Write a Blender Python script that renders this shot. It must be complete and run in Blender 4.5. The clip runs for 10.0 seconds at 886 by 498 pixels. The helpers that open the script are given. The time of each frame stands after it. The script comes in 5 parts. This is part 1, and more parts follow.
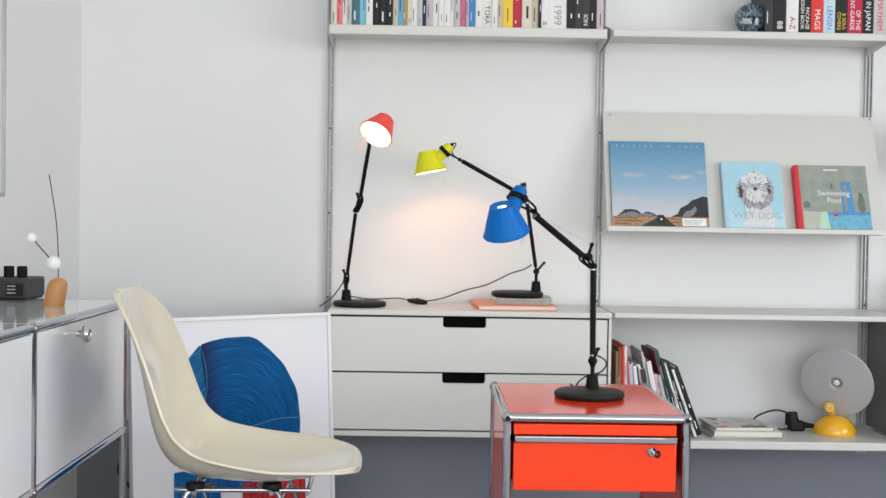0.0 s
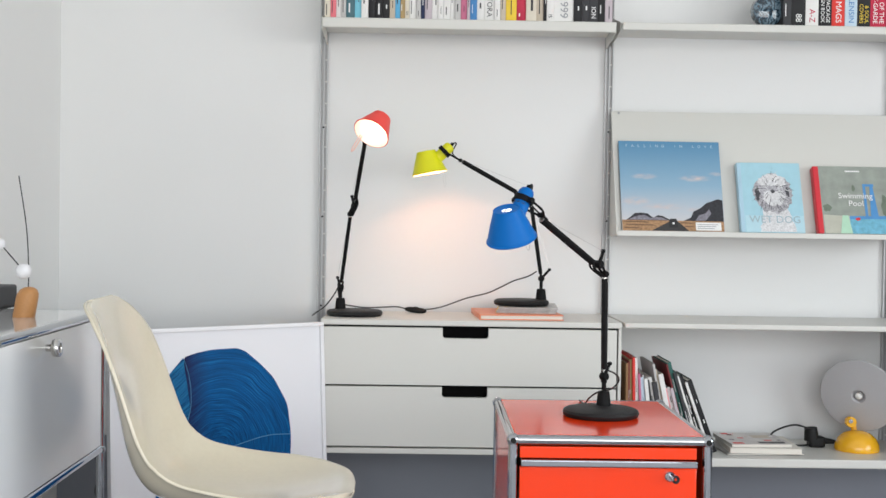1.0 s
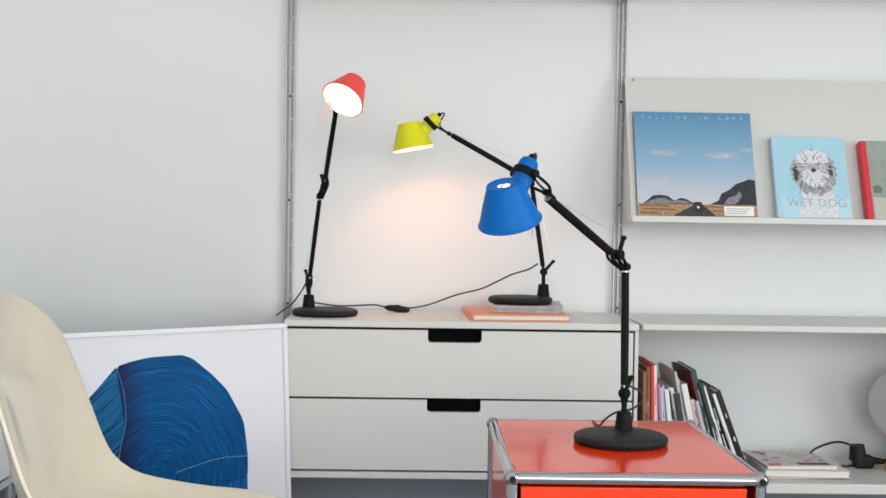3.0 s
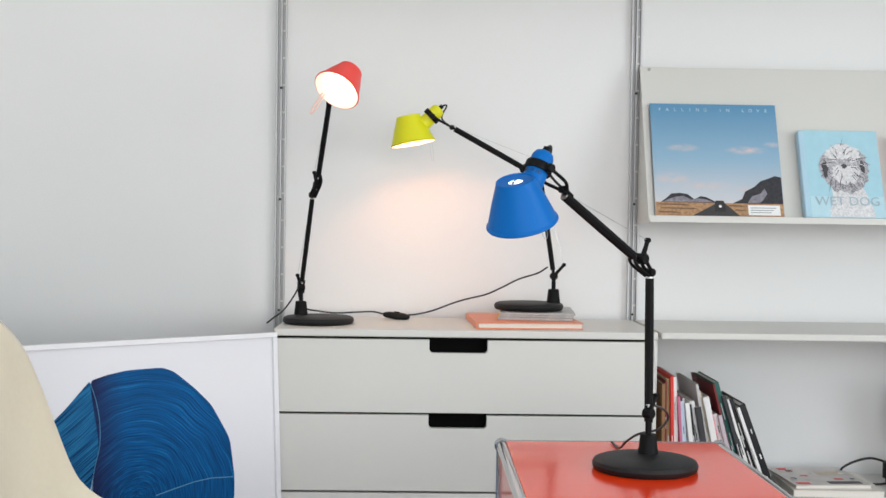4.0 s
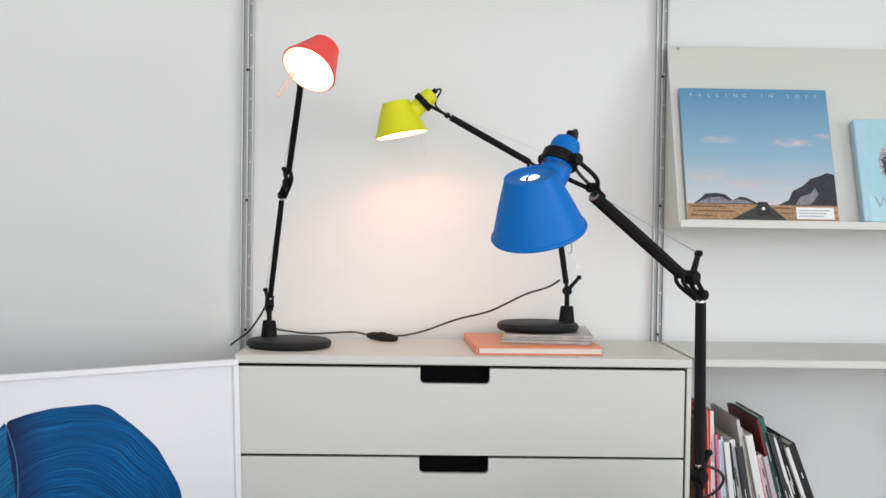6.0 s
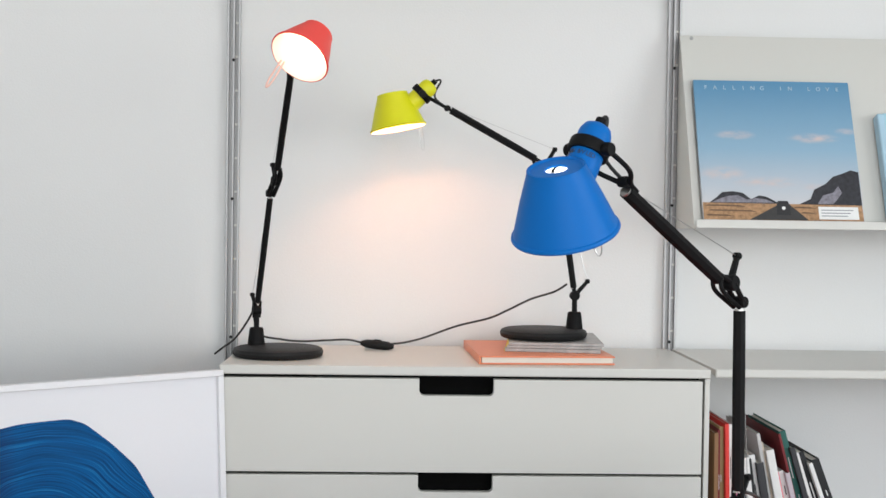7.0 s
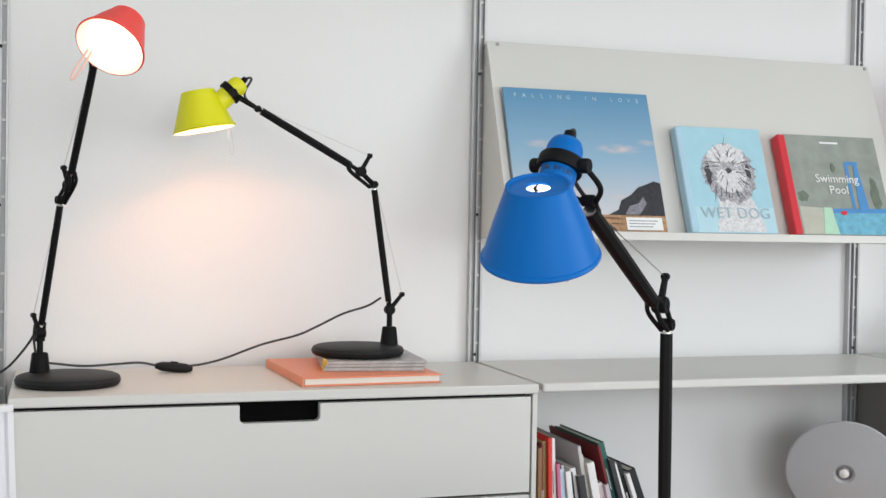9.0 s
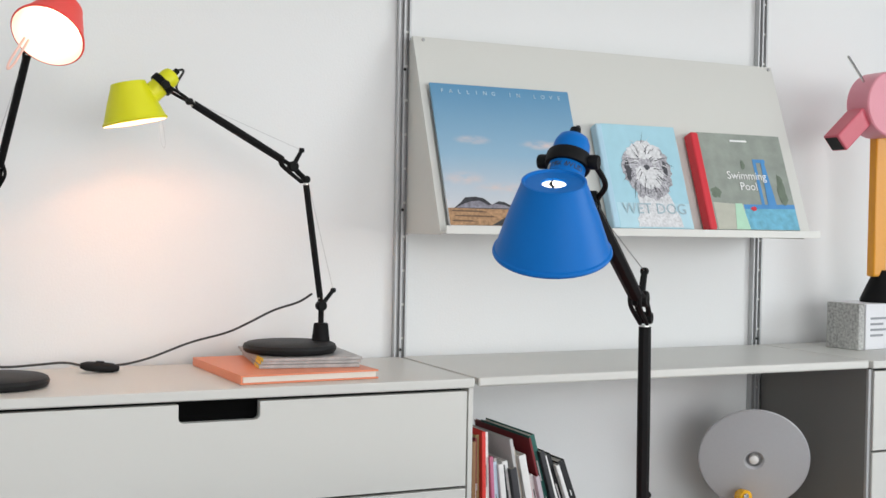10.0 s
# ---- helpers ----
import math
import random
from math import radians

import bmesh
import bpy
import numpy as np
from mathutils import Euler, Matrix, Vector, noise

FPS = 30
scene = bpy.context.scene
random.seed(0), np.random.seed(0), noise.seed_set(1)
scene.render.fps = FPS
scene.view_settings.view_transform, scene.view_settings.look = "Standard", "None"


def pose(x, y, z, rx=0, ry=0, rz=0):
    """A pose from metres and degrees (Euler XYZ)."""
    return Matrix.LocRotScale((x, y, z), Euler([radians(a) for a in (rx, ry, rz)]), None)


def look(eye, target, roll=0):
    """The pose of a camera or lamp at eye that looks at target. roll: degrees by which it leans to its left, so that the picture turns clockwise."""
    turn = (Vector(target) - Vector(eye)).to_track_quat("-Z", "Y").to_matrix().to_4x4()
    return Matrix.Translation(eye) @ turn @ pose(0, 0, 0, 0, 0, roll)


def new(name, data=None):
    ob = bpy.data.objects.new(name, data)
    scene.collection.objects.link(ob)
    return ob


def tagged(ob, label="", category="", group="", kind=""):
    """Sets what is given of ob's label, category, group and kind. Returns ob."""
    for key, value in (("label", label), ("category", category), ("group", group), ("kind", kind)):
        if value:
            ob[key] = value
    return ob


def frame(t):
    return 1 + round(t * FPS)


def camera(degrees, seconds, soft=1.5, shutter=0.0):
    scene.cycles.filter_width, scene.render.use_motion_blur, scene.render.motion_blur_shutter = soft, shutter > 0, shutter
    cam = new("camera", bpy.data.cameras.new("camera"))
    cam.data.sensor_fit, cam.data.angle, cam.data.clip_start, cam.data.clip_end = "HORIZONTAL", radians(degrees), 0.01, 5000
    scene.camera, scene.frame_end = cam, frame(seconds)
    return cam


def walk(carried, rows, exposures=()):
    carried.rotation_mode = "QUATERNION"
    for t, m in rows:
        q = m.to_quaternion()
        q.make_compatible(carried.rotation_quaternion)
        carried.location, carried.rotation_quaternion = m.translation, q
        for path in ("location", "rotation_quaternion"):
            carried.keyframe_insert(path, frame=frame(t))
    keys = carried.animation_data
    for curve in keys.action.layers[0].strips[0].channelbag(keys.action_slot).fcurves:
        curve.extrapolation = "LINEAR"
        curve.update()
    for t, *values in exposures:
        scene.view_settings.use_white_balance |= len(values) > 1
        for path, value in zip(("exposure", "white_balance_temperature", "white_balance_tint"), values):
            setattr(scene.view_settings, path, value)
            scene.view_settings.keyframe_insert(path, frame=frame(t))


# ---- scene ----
cam = camera(40.8, 10.0)
PATH = [
    (0, (0.316, -0.021, 0.985), (0.346, 1.978, 0.94), 0.9),
    (0.5, (0.318, 0.101, 0.988), (0.347, 2.1, 0.945), 0.9),
    (1, (0.318, 0.189, 0.989), (0.349, 2.188, 0.949), 0.9),
    (1.5, (0.314, 0.286, 0.987), (0.346, 2.285, 0.939), 0.9),
    (2, (0.321, 0.408, 0.978), (0.356, 2.407, 0.93), 0.9),
    (2.5, (0.336, 0.559, 0.969), (0.375, 2.558, 0.917), 0.9),
    (2.7, (0.346, 0.626, 0.967), (0.385, 2.625, 0.915), 0.9),
    (3.8, (0.356, 0.897, 0.967), (0.392, 2.896, 0.917), 0.8),
    (4, (0.351, 0.938, 0.968), (0.389, 2.937, 0.916), 0.8),
    (4.5, (0.36, 1.067, 0.966), (0.399, 3.066, 0.914), 0.8),
    (5, (0.372, 1.181, 0.963), (0.413, 3.18, 0.914), 0.9),
    (5.5, (0.374, 1.282, 0.965), (0.419, 3.281, 0.914), 0.8),
    (6, (0.367, 1.377, 0.976), (0.409, 3.376, 0.925), 0.8),
    (6.2, (0.366, 1.412, 0.971), (0.408, 3.411, 0.923), 0.8),
    (7.3, (0.323, 1.572, 0.972), (0.431, 3.569, 0.925), 0.9),
    (7.5, (0.307, 1.593, 0.98), (0.486, 3.584, 0.932), 1.0),
    (8, (0.249, 1.64, 0.982), (0.615, 3.605, 0.939), 0.9),
    (8.5, (0.174, 1.678, 0.987), (0.684, 3.611, 0.942), 1.0),
    (9, (0.091, 1.717, 0.989), (0.706, 3.619, 0.948), 1.0),
    (9.5, (0.015, 1.752, 0.989), (0.747, 3.613, 0.942), 1.0),
    (10, (-0.04, 1.768, 0.987), (0.8, 3.583, 0.942), 1.0),
]
walk(cam, [(t, look(eye, target, roll)) for t, eye, target, roll in PATH])

# ---- world, daylight, exposure ----
world = bpy.data.worlds.new("sky")
scene.world = world
world.use_nodes = True
wn = world.node_tree.nodes
sky = wn.new("ShaderNodeTexSky")
sky.sky_type, sky.sun_disc = "NISHITA", False
sky.sun_elevation, sky.sun_rotation = radians(38), radians(120)
world.node_tree.links.new(sky.outputs[0], wn["Background"].inputs[0])
wn["Background"].inputs[1].default_value = 0.12

ROOM_L, ROOM_R, ROOM_F, ROOM_B, ROOM_H = -0.85, 3.7, -1.5, 4.015, 3.1


def area(name, eye, target, w, h, watts, color):
    lamp = bpy.data.lights.new(name, "AREA")
    lamp.shape, lamp.size, lamp.size_y, lamp.energy, lamp.color = "RECTANGLE", w, h, watts, color
    ob = new(name, lamp)
    ob.matrix_world = look(eye, target)
    return ob


# sky light standing in the two window openings
area("window_light_east", (ROOM_R + 0.03, 0.65, 1.40), (0.0, 0.65, 1.40), 3.3, 1.75, 81, (0.91, 0.965, 1.0))
area("window_light_south", (1.0, ROOM_F - 0.03, 1.30), (1.0, 4.0, 1.30), 3.5, 1.9, 84, (0.98, 0.985, 1.0))


# ---- materials ----
def mat(name, color, rough=0.5, metal=0.0, grain=None, bump=0.0, vary=0.0, coat=0.0, spec=0.5, wear=0.0):
    """Principled with two scales of noise: grain size in 1/m, bump height, colour variation."""
    m = bpy.data.materials.new(name)
    m.use_nodes = True
    n, l = m.node_tree.nodes, m.node_tree.links
    b = n["Principled BSDF"]
    b.inputs["Base Color"].default_value = (*color, 1)
    b.inputs["Roughness"].default_value = rough
    b.inputs["Metallic"].default_value = metal
    b.inputs["Coat Weight"].default_value = coat
    b.inputs["Coat Roughness"].default_value = 0.06
    b.inputs["Specular IOR Level"].default_value = spec
    if grain:
        tc = n.new("ShaderNodeTexCoord")
        fine = n.new("ShaderNodeTexNoise")
        fine.inputs["Scale"].default_value, fine.inputs["Detail"].default_value = grain, 4
        broad = n.new("ShaderNodeTexNoise")
        broad.inputs["Scale"].default_value, broad.inputs["Detail"].default_value = 2.3, 3
        for t in (fine, broad):
            l.new(tc.outputs["Object"], t.inputs["Vector"])
        mixn = n.new("ShaderNodeMix")
        mixn.inputs[0].default_value = 0.5
        l.new(fine.outputs["Fac"], mixn.inputs[2])
        l.new(broad.outputs["Fac"], mixn.inputs[3])
        if vary:
            ramp = n.new("ShaderNodeMapRange")
            ramp.inputs["From Min"].default_value, ramp.inputs["From Max"].default_value = 0.3, 0.7
            ramp.inputs["To Min"].default_value, ramp.inputs["To Max"].default_value = 1 - vary, 1 + vary
            l.new(mixn.outputs[0], ramp.inputs["Value"])
            mul = n.new("ShaderNodeVectorMath")
            mul.operation = "SCALE"
            mul.inputs[0].default_value = color
            l.new(ramp.outputs[0], mul.inputs["Scale"])
            l.new(mul.outputs[0], b.inputs["Base Color"])
        if wear:
            rr = n.new("ShaderNodeMapRange")
            rr.inputs["From Min"].default_value, rr.inputs["From Max"].default_value = 0.35, 0.65
            rr.inputs["To Min"].default_value, rr.inputs["To Max"].default_value = max(0.02, rough - wear), rough + wear
            l.new(broad.outputs["Fac"], rr.inputs["Value"])
            l.new(rr.outputs[0], b.inputs["Roughness"])
        if bump:
            bp = n.new("ShaderNodeBump")
            bp.inputs["Strength"].default_value, bp.inputs["Distance"].default_value = 0.5, bump
            l.new(fine.outputs["Fac"], bp.inputs["Height"])
            l.new(bp.outputs[0], b.inputs["Normal"])
    return m


def glow(name, color, strength):
    m = bpy.data.materials.new(name)
    m.use_nodes = True
    n, l = m.node_tree.nodes, m.node_tree.links
    n.remove(n["Principled BSDF"])
    e = n.new("ShaderNodeEmission")
    e.inputs[0].default_value, e.inputs[1].default_value = (*color, 1), strength
    l.new(e.outputs[0], n["Material Output"].inputs[0])
    return m


M_WALL = mat("wall_paint", (0.80, 0.805, 0.80), 0.75, grain=260, bump=0.0006, vary=0.012)
# For the unseen walls: dark, so chrome and lacquer mirror less light.
M_WALL_UNSEEN = mat("unseen_wall_dark_grey", (0.11, 0.11, 0.115), 0.75, grain=260, bump=0.0006, vary=0.012)
M_CEIL = mat("ceiling_paint", (0.84, 0.84, 0.83), 0.85, grain=200, bump=0.0005, vary=0.01)
M_FLOOR = mat("floor_coating", (0.30, 0.305, 0.315), 0.7, grain=60, bump=0.0003, vary=0.06, wear=0.1)
M_SHELF = mat("powder_coat_off_white", (0.66, 0.655, 0.615), 0.38, grain=900, bump=0.00012, vary=0.012, wear=0.05)
M_SHELF_IN = mat("cabinet_inside_black", (0.006, 0.006, 0.006), 0.8, grain=300, vary=0.1, spec=0.1)
# Panel grey taken darker: the shade on its face is put into the colour.
M_GREY_SHADED = mat("grey_panel_shade_added", (0.17, 0.165, 0.155), 0.45, grain=500, bump=0.0001, vary=0.03)
M_ALU = mat("aluminium", (0.50, 0.505, 0.51), 0.48, 0.6, grain=400, vary=0.05, wear=0.08)
M_ALU_DARK = mat("aluminium_groove", (0.42, 0.42, 0.42), 0.5, 0.3, grain=300, vary=0.1)
M_CHROME = mat("chrome", (0.47, 0.485, 0.51), 0.05, 1.0, grain=120, wear=0.03)
M_STEEL = mat("satin_steel", (0.62, 0.61, 0.59), 0.28, 1.0, grain=500, vary=0.05, wear=0.06)
M_ORANGE = mat("orange_lacquer", (0.93, 0.048, 0.004), 0.16, grain=700, bump=0.00003, vary=0.01, spec=0.4, coat=0.22, wear=0.01)
M_WHITE_LACQ = mat("white_lacquer", (0.83, 0.835, 0.84), 0.22, grain=700, bump=0.00002, vary=0.01, coat=0.3, wear=0.03)
M_WHITE_TOP = mat("white_gloss_lacquer", (0.80, 0.805, 0.81), 0.09, grain=700, bump=0.00001, vary=0.01, coat=0.6, wear=0.02)
M_CREAM = mat("cream_fibreglass", (0.70, 0.635, 0.49), 0.26, grain=90, bump=0.00003, vary=0.03, coat=0.8)
M_RUBBER = mat("black_rubber", (0.010, 0.010, 0.010), 0.55, grain=300, vary=0.2, spec=0.22)
M_BLACK = mat("black_metal", (0.007, 0.007, 0.0075), 0.58, 0.0, grain=800, bump=0.00008, vary=0.15, wear=0.08, spec=0.12)
M_BASE = mat("black_textured_cast", (0.009, 0.009, 0.0095), 0.55, grain=1200, bump=0.0004, vary=0.2, spec=0.3)
M_CORD_G = mat("dark_grey_cord", (0.035, 0.033, 0.032), 0.5, grain=900, bump=0.0002, vary=0.2)
M_CORD = mat("black_cord", (0.012, 0.012, 0.012), 0.5, grain=900, bump=0.0002, vary=0.2)
M_WIRE = mat("thin_steel_wire", (0.55, 0.55, 0.55), 0.3, 1.0)
# Red lamp's grip wire: the lamp's pink light put into its colour.
M_LIT_GRIP = mat("lamplit_pink_grip", (0.85, 0.55, 0.47), 0.4, grain=200, vary=0.03)
M_SLOT_SHADE = mat("black_slot_shade", (0.003, 0.003, 0.003), 0.9, grain=200, vary=0.2, spec=0.05)
M_BLUE = mat("blue_matt_paint", (0.0005, 0.132, 0.46), 0.46, spec=0.16, grain=900, bump=0.00006, vary=0.03, wear=0.05)
M_YELLOW = mat("acid_yellow_matt_paint", (0.74, 0.73, 0.006), 0.45, grain=900, bump=0.00006, vary=0.03)
M_RED = mat("coral_red_matt_paint", (0.93, 0.075, 0.06), 0.45, grain=900, bump=0.00006, vary=0.03)
M_INNER = mat("white_inner_reflector", (0.86, 0.84, 0.80), 0.4, grain=500, vary=0.01)
M_PAPER = mat("paper_pages", (0.76, 0.73, 0.66), 0.8, grain=600, bump=0.0003, vary=0.06)
M_PRINT_W = mat("print_white", (0.85, 0.85, 0.84), 0.5, grain=200, vary=0.02)
M_PRINT_K = mat("print_black", (0.02, 0.02, 0.022), 0.45, grain=200, vary=0.1)
M_INK_BLUE = mat("print_pale_blue", (0.48, 0.62, 0.72), 0.5, grain=200, vary=0.05)
M_INK_SOFT = mat("print_soft_grey", (0.38, 0.50, 0.55), 0.5, grain=200, vary=0.05)
M_INK_SEAM = mat("pale_paint_seam", (0.06, 0.24, 0.42), 0.5, grain=400, vary=0.3)
M_PRINT_G = mat("print_grey", (0.30, 0.31, 0.33), 0.5, grain=200, vary=0.1)
M_BULB = glow("lamp_bulb", (1.0, 0.66, 0.40), 16.0)
M_BULB_R = glow("lamp_bulb_soft", (1.0, 0.72, 0.47), 5.5)
M_BULB_B = glow("lamp_bulb_white", (1.0, 0.97, 0.92), 3.0)


# ---- mesh helpers ----
def bm_box(x0, x1, y0, y1, z0, z1, bevel=0.0, seg=2):
    bm = bmesh.new()
    bmesh.ops.create_cube(bm, size=1, matrix=Matrix.Translation(((x0 + x1) / 2, (y0 + y1) / 2, (z0 + z1) / 2))
                          @ Matrix.Diagonal((abs(x1 - x0), abs(y1 - y0), abs(z1 - z0), 1)))
    if bevel:
        bmesh.ops.bevel(bm, geom=bm.edges[:], offset=bevel, segments=seg, affect="EDGES", profile=0.5)
        bm.normal_update()
        for f in bm.faces:
            f.material_index = 1 if max(abs(c) for c in f.normal) > 0.9999 else 0
    return bm


def frame_z(d):
    """A matrix whose z axis runs along d."""
    return Vector(d).to_track_quat("Z", "Y").to_matrix().to_4x4()


def bm_lathe(profile, seg=32, m=Matrix()):
    """A turned body from (radius, height) pairs."""
    bm = bmesh.new()
    rings = []
    for r, z in profile:
        if r < 1e-6:
            rings.append([bm.verts.new(m @ Vector((0, 0, z)))])
        else:
            rings.append([bm.verts.new(m @ Vector((r * math.cos(2 * math.pi * i / seg), r * math.sin(2 * math.pi * i / seg), z))) for i in range(seg)])
    for a, b in zip(rings, rings[1:]):
        for i in range(seg):
            j = (i + 1) % seg
            if len(a) == 1 and len(b) == 1:
                continue
            if len(a) == 1:
                bm.faces.new((a[0], b[j], b[i]))
            elif len(b) == 1:
                bm.faces.new((a[i], a[j], b[0]))
            else:
                bm.faces.new((a[i], a[j], b[j], b[i]))
    bmesh.ops.recalc_face_normals(bm, faces=bm.faces[:])
    return bm


def smooth_path(pts, steps=8):
    """Catmull-Rom through the points."""
    p = [Vector(q) for q in pts]
    p = [2 * p[0] - p[1]] + p + [2 * p[-1] - p[-2]]
    out = []
    for i in range(1, len(p) - 2):
        for k in range(steps):
            t = k / steps
            out.append(0.5 * (2 * p[i] + (p[i + 1] - p[i - 1]) * t + (2 * p[i - 1] - 5 * p[i] + 4 * p[i + 1] - p[i + 2]) * t * t
                              + (3 * p[i] - p[i - 1] - 3 * p[i + 1] + p[i + 2]) * t ** 3))
    out.append(p[-2])
    return out


def bm_tube(pts, r, seg=10, cap=True, bm=None):
    """A round bar along a line of points; r may be a list."""
    bm = bm or bmesh.new()
    pts = [Vector(p) for p in pts]
    rs = r if isinstance(r, (list, tuple)) else [r] * len(pts)
    side = None
    rings = []
    for i, p in enumerate(pts):
        d = (pts[min(i + 1, len(pts) - 1)] - pts[max(i - 1, 0)]).normalized()
        if side is None:
            side = d.orthogonal().normalized()
        side = (side - d * side.dot(d)).normalized()
        up = d.cross(side)
        rings.append([bm.verts.new(p + rs[i] * (math.cos(2 * math.pi * k / seg) * side + math.sin(2 * math.pi * k / seg) * up)) for k in range(seg)])
    for a, b in zip(rings, rings[1:]):
        for i in range(seg):
            j = (i + 1) % seg
            bm.faces.new((a[i], a[j], b[j], b[i]))
    if cap:
        bm.faces.new(rings[0][::-1])
        bm.faces.new(rings[-1])
    return bm


def bm_prism(outline, depth, m=Matrix(), bevel=0.0):
    """An outline in the xy plane pulled out along z."""
    bm = bmesh.new()
    low = [bm.verts.new(m @ Vector((x, y, 0))) for x, y in outline]
    high = [bm.verts.new(m @ Vector((x, y, depth))) for x, y in outline]
    k = len(outline)
    bm.faces.new(low[::-1])
    bm.faces.new(high)
    for i in range(k):
        j = (i + 1) % k
        bm.faces.new((low[i], low[j], high[j], high[i]))
    bmesh.ops.recalc_face_normals(bm, faces=bm.faces[:])
    if bevel:
        bmesh.ops.bevel(bm, geom=bm.edges[:], offset=bevel, segments=2, affect="EDGES", profile=0.5)
        big = 0.25 * max(f.calc_area() for f in bm.faces)
        for f in bm.faces:
            f.material_index = 1 if f.calc_area() > big else 0
    return bm


def mesh_of(name, bm, material, smooth=True):
    me = bpy.data.meshes.new(name)
    rounded_faces = [f.material_index == 0 for f in bm.faces]
    for f in bm.faces:
        f.material_index = 0
    bm.to_mesh(me)
    bm.free()
    me.materials.append(material)
    if smooth:
        me.set_sharp_from_angle(angle=radians(38))
        me.polygons.foreach_set("use_smooth", rounded_faces)
    return me


def part(name, bm, material, parent, label=""):
    """One mesh object under a thing or a part, in the thing's own space."""
    ob = new(name, mesh_of(name, bm, material))
    ob.parent = parent
    return tagged(ob, label)


def thing(name, m, label, category, group=""):
    ob = new(name)
    ob.empty_display_size = 0.05
    ob.matrix_world = m
    return tagged(ob, label, category, group)


def solid(name, bm, material, label, kind="structure", category=""):
    return tagged(new(name, mesh_of(name, bm, material)), label, category, "", kind)


def lettering(text, size, material, parent, m, name="lettering", depth=0.0004, spacing=1.0, align="CENTER"):
    cu = bpy.data.curves.new("lettering", "FONT")
    cu.body, cu.size, cu.extrude, cu.align_x, cu.align_y, cu.space_character, cu.resolution_u = text, size, depth, align, "CENTER", spacing, 3
    tmp = bpy.data.objects.new("lettering", cu)
    me = bpy.data.meshes.new_from_object(tmp)
    bpy.data.objects.remove(tmp)
    me.materials.clear()
    me.materials.append(material)
    ob = new(name, me)
    ob.parent = parent
    ob.matrix_local = m
    return ob


# ---- the room ----
T = 0.2
floor = solid("floor", bm_box(ROOM_L - T, ROOM_R + T, ROOM_F - T, ROOM_B + T, -0.15, 0.0), M_FLOOR, "smooth grey coated floor of the studio")
ceiling = solid("ceiling", bm_box(ROOM_L - T, ROOM_R + T, ROOM_F - T, ROOM_B + T, ROOM_H, ROOM_H + 0.15), M_CEIL, "plain white painted ceiling")
solid("wall_north", bm_box(ROOM_L - T, ROOM_R + T, ROOM_B, ROOM_B + T, 0, ROOM_H), M_WALL, "white painted plaster wall behind the shelving")
solid("wall_west", bm_box(ROOM_L - T, ROOM_L, ROOM_F, ROOM_B, 0, ROOM_H), M_WALL, "white painted plaster wall beside the sideboard")

# Shade on the wall foot is put in as a bluish, darker band.
M_WALL_SHADE = mat("slate_wall_shade", (0.235, 0.247, 0.28), 0.7, grain=260, bump=0.0005, vary=0.02)
solid("wall_shade_band", bm_box(ROOM_L + 0.001, ROOM_R - 0.001, ROOM_B - 0.004, ROOM_B + 0.001, 0.0, 0.300), M_WALL_SHADE, "slate grey band along the wall foot, standing in for shade under the shelves")


def wall_with_window(name, along, a0, a1, w0, w1, z0, z1, fixed0, fixed1, label, paint):
    """A wall in four pieces round one opening, joined in one mesh."""
    bm = bmesh.new()
    for s0, s1, q0, q1 in ((a0, w0, 0, ROOM_H), (w1, a1, 0, ROOM_H), (w0, w1, 0, z0), (w0, w1, z1, ROOM_H)):
        if along == "x":
            b = bm_box(s0, s1, fixed0, fixed1, q0, q1)
        else:
            b = bm_box(fixed0, fixed1, s0, s1, q0, q1)
        me = bpy.data.meshes.new("tmp")
        b.to_mesh(me)
        b.free()
        bm.from_mesh(me)
        bpy.data.meshes.remove(me)
    return solid(name, bm, paint, label)


# These two walls stay out of view and only close and darken the room.
wall_with_window("wall_east", "y", ROOM_F, ROOM_B, -1.05, 2.35, 0.475, 2.325, ROOM_R, ROOM_R + T, "unseen wall with a wide window, set dark grey to deepen reflections", M_WALL_UNSEEN)
wall_with_window("wall_south", "x", ROOM_L - T, ROOM_R + T, -0.80, 2.80, 0.30, 2.30, ROOM_F - T, ROOM_F, "unseen wall with a wide window, set dark grey to deepen reflections", M_WALL_UNSEEN)


def window(name, along, a0, a1, z0, z1, at):
    m = Matrix.Translation((0, at, 0)) if along == "x" else Matrix.Translation((at, 0, 0)) @ pose(0, 0, 0, 0, 0, 90)
    w = thing(name, m, "white framed window with two clear panes", "window")
    w["kind"] = "structure"
    f = 0.06
    mid = (a0 + a1) / 2
    part("window_frame", bm_box(a0, a1, -0.04, 0.04, z0, z0 + f, 0.004), M_WHITE_LACQ, w)
    part("window_frame", bm_box(a0, a1, -0.04, 0.04, z1 - f, z1, 0.004), M_WHITE_LACQ, w)
    for x in (a0 + f / 2, mid, a1 - f / 2):
        part("window_frame", bm_box(x - f / 2, x + f / 2, -0.038, 0.038, z0 + f, z1 - f, 0.004), M_WHITE_LACQ, w)


window("window_1", "y", -1.05, 2.35, 0.475, 2.325, ROOM_R + 0.12)
window("window_2", "x", -0.80, 2.80, 0.30, 2.30, ROOM_F - 0.12)

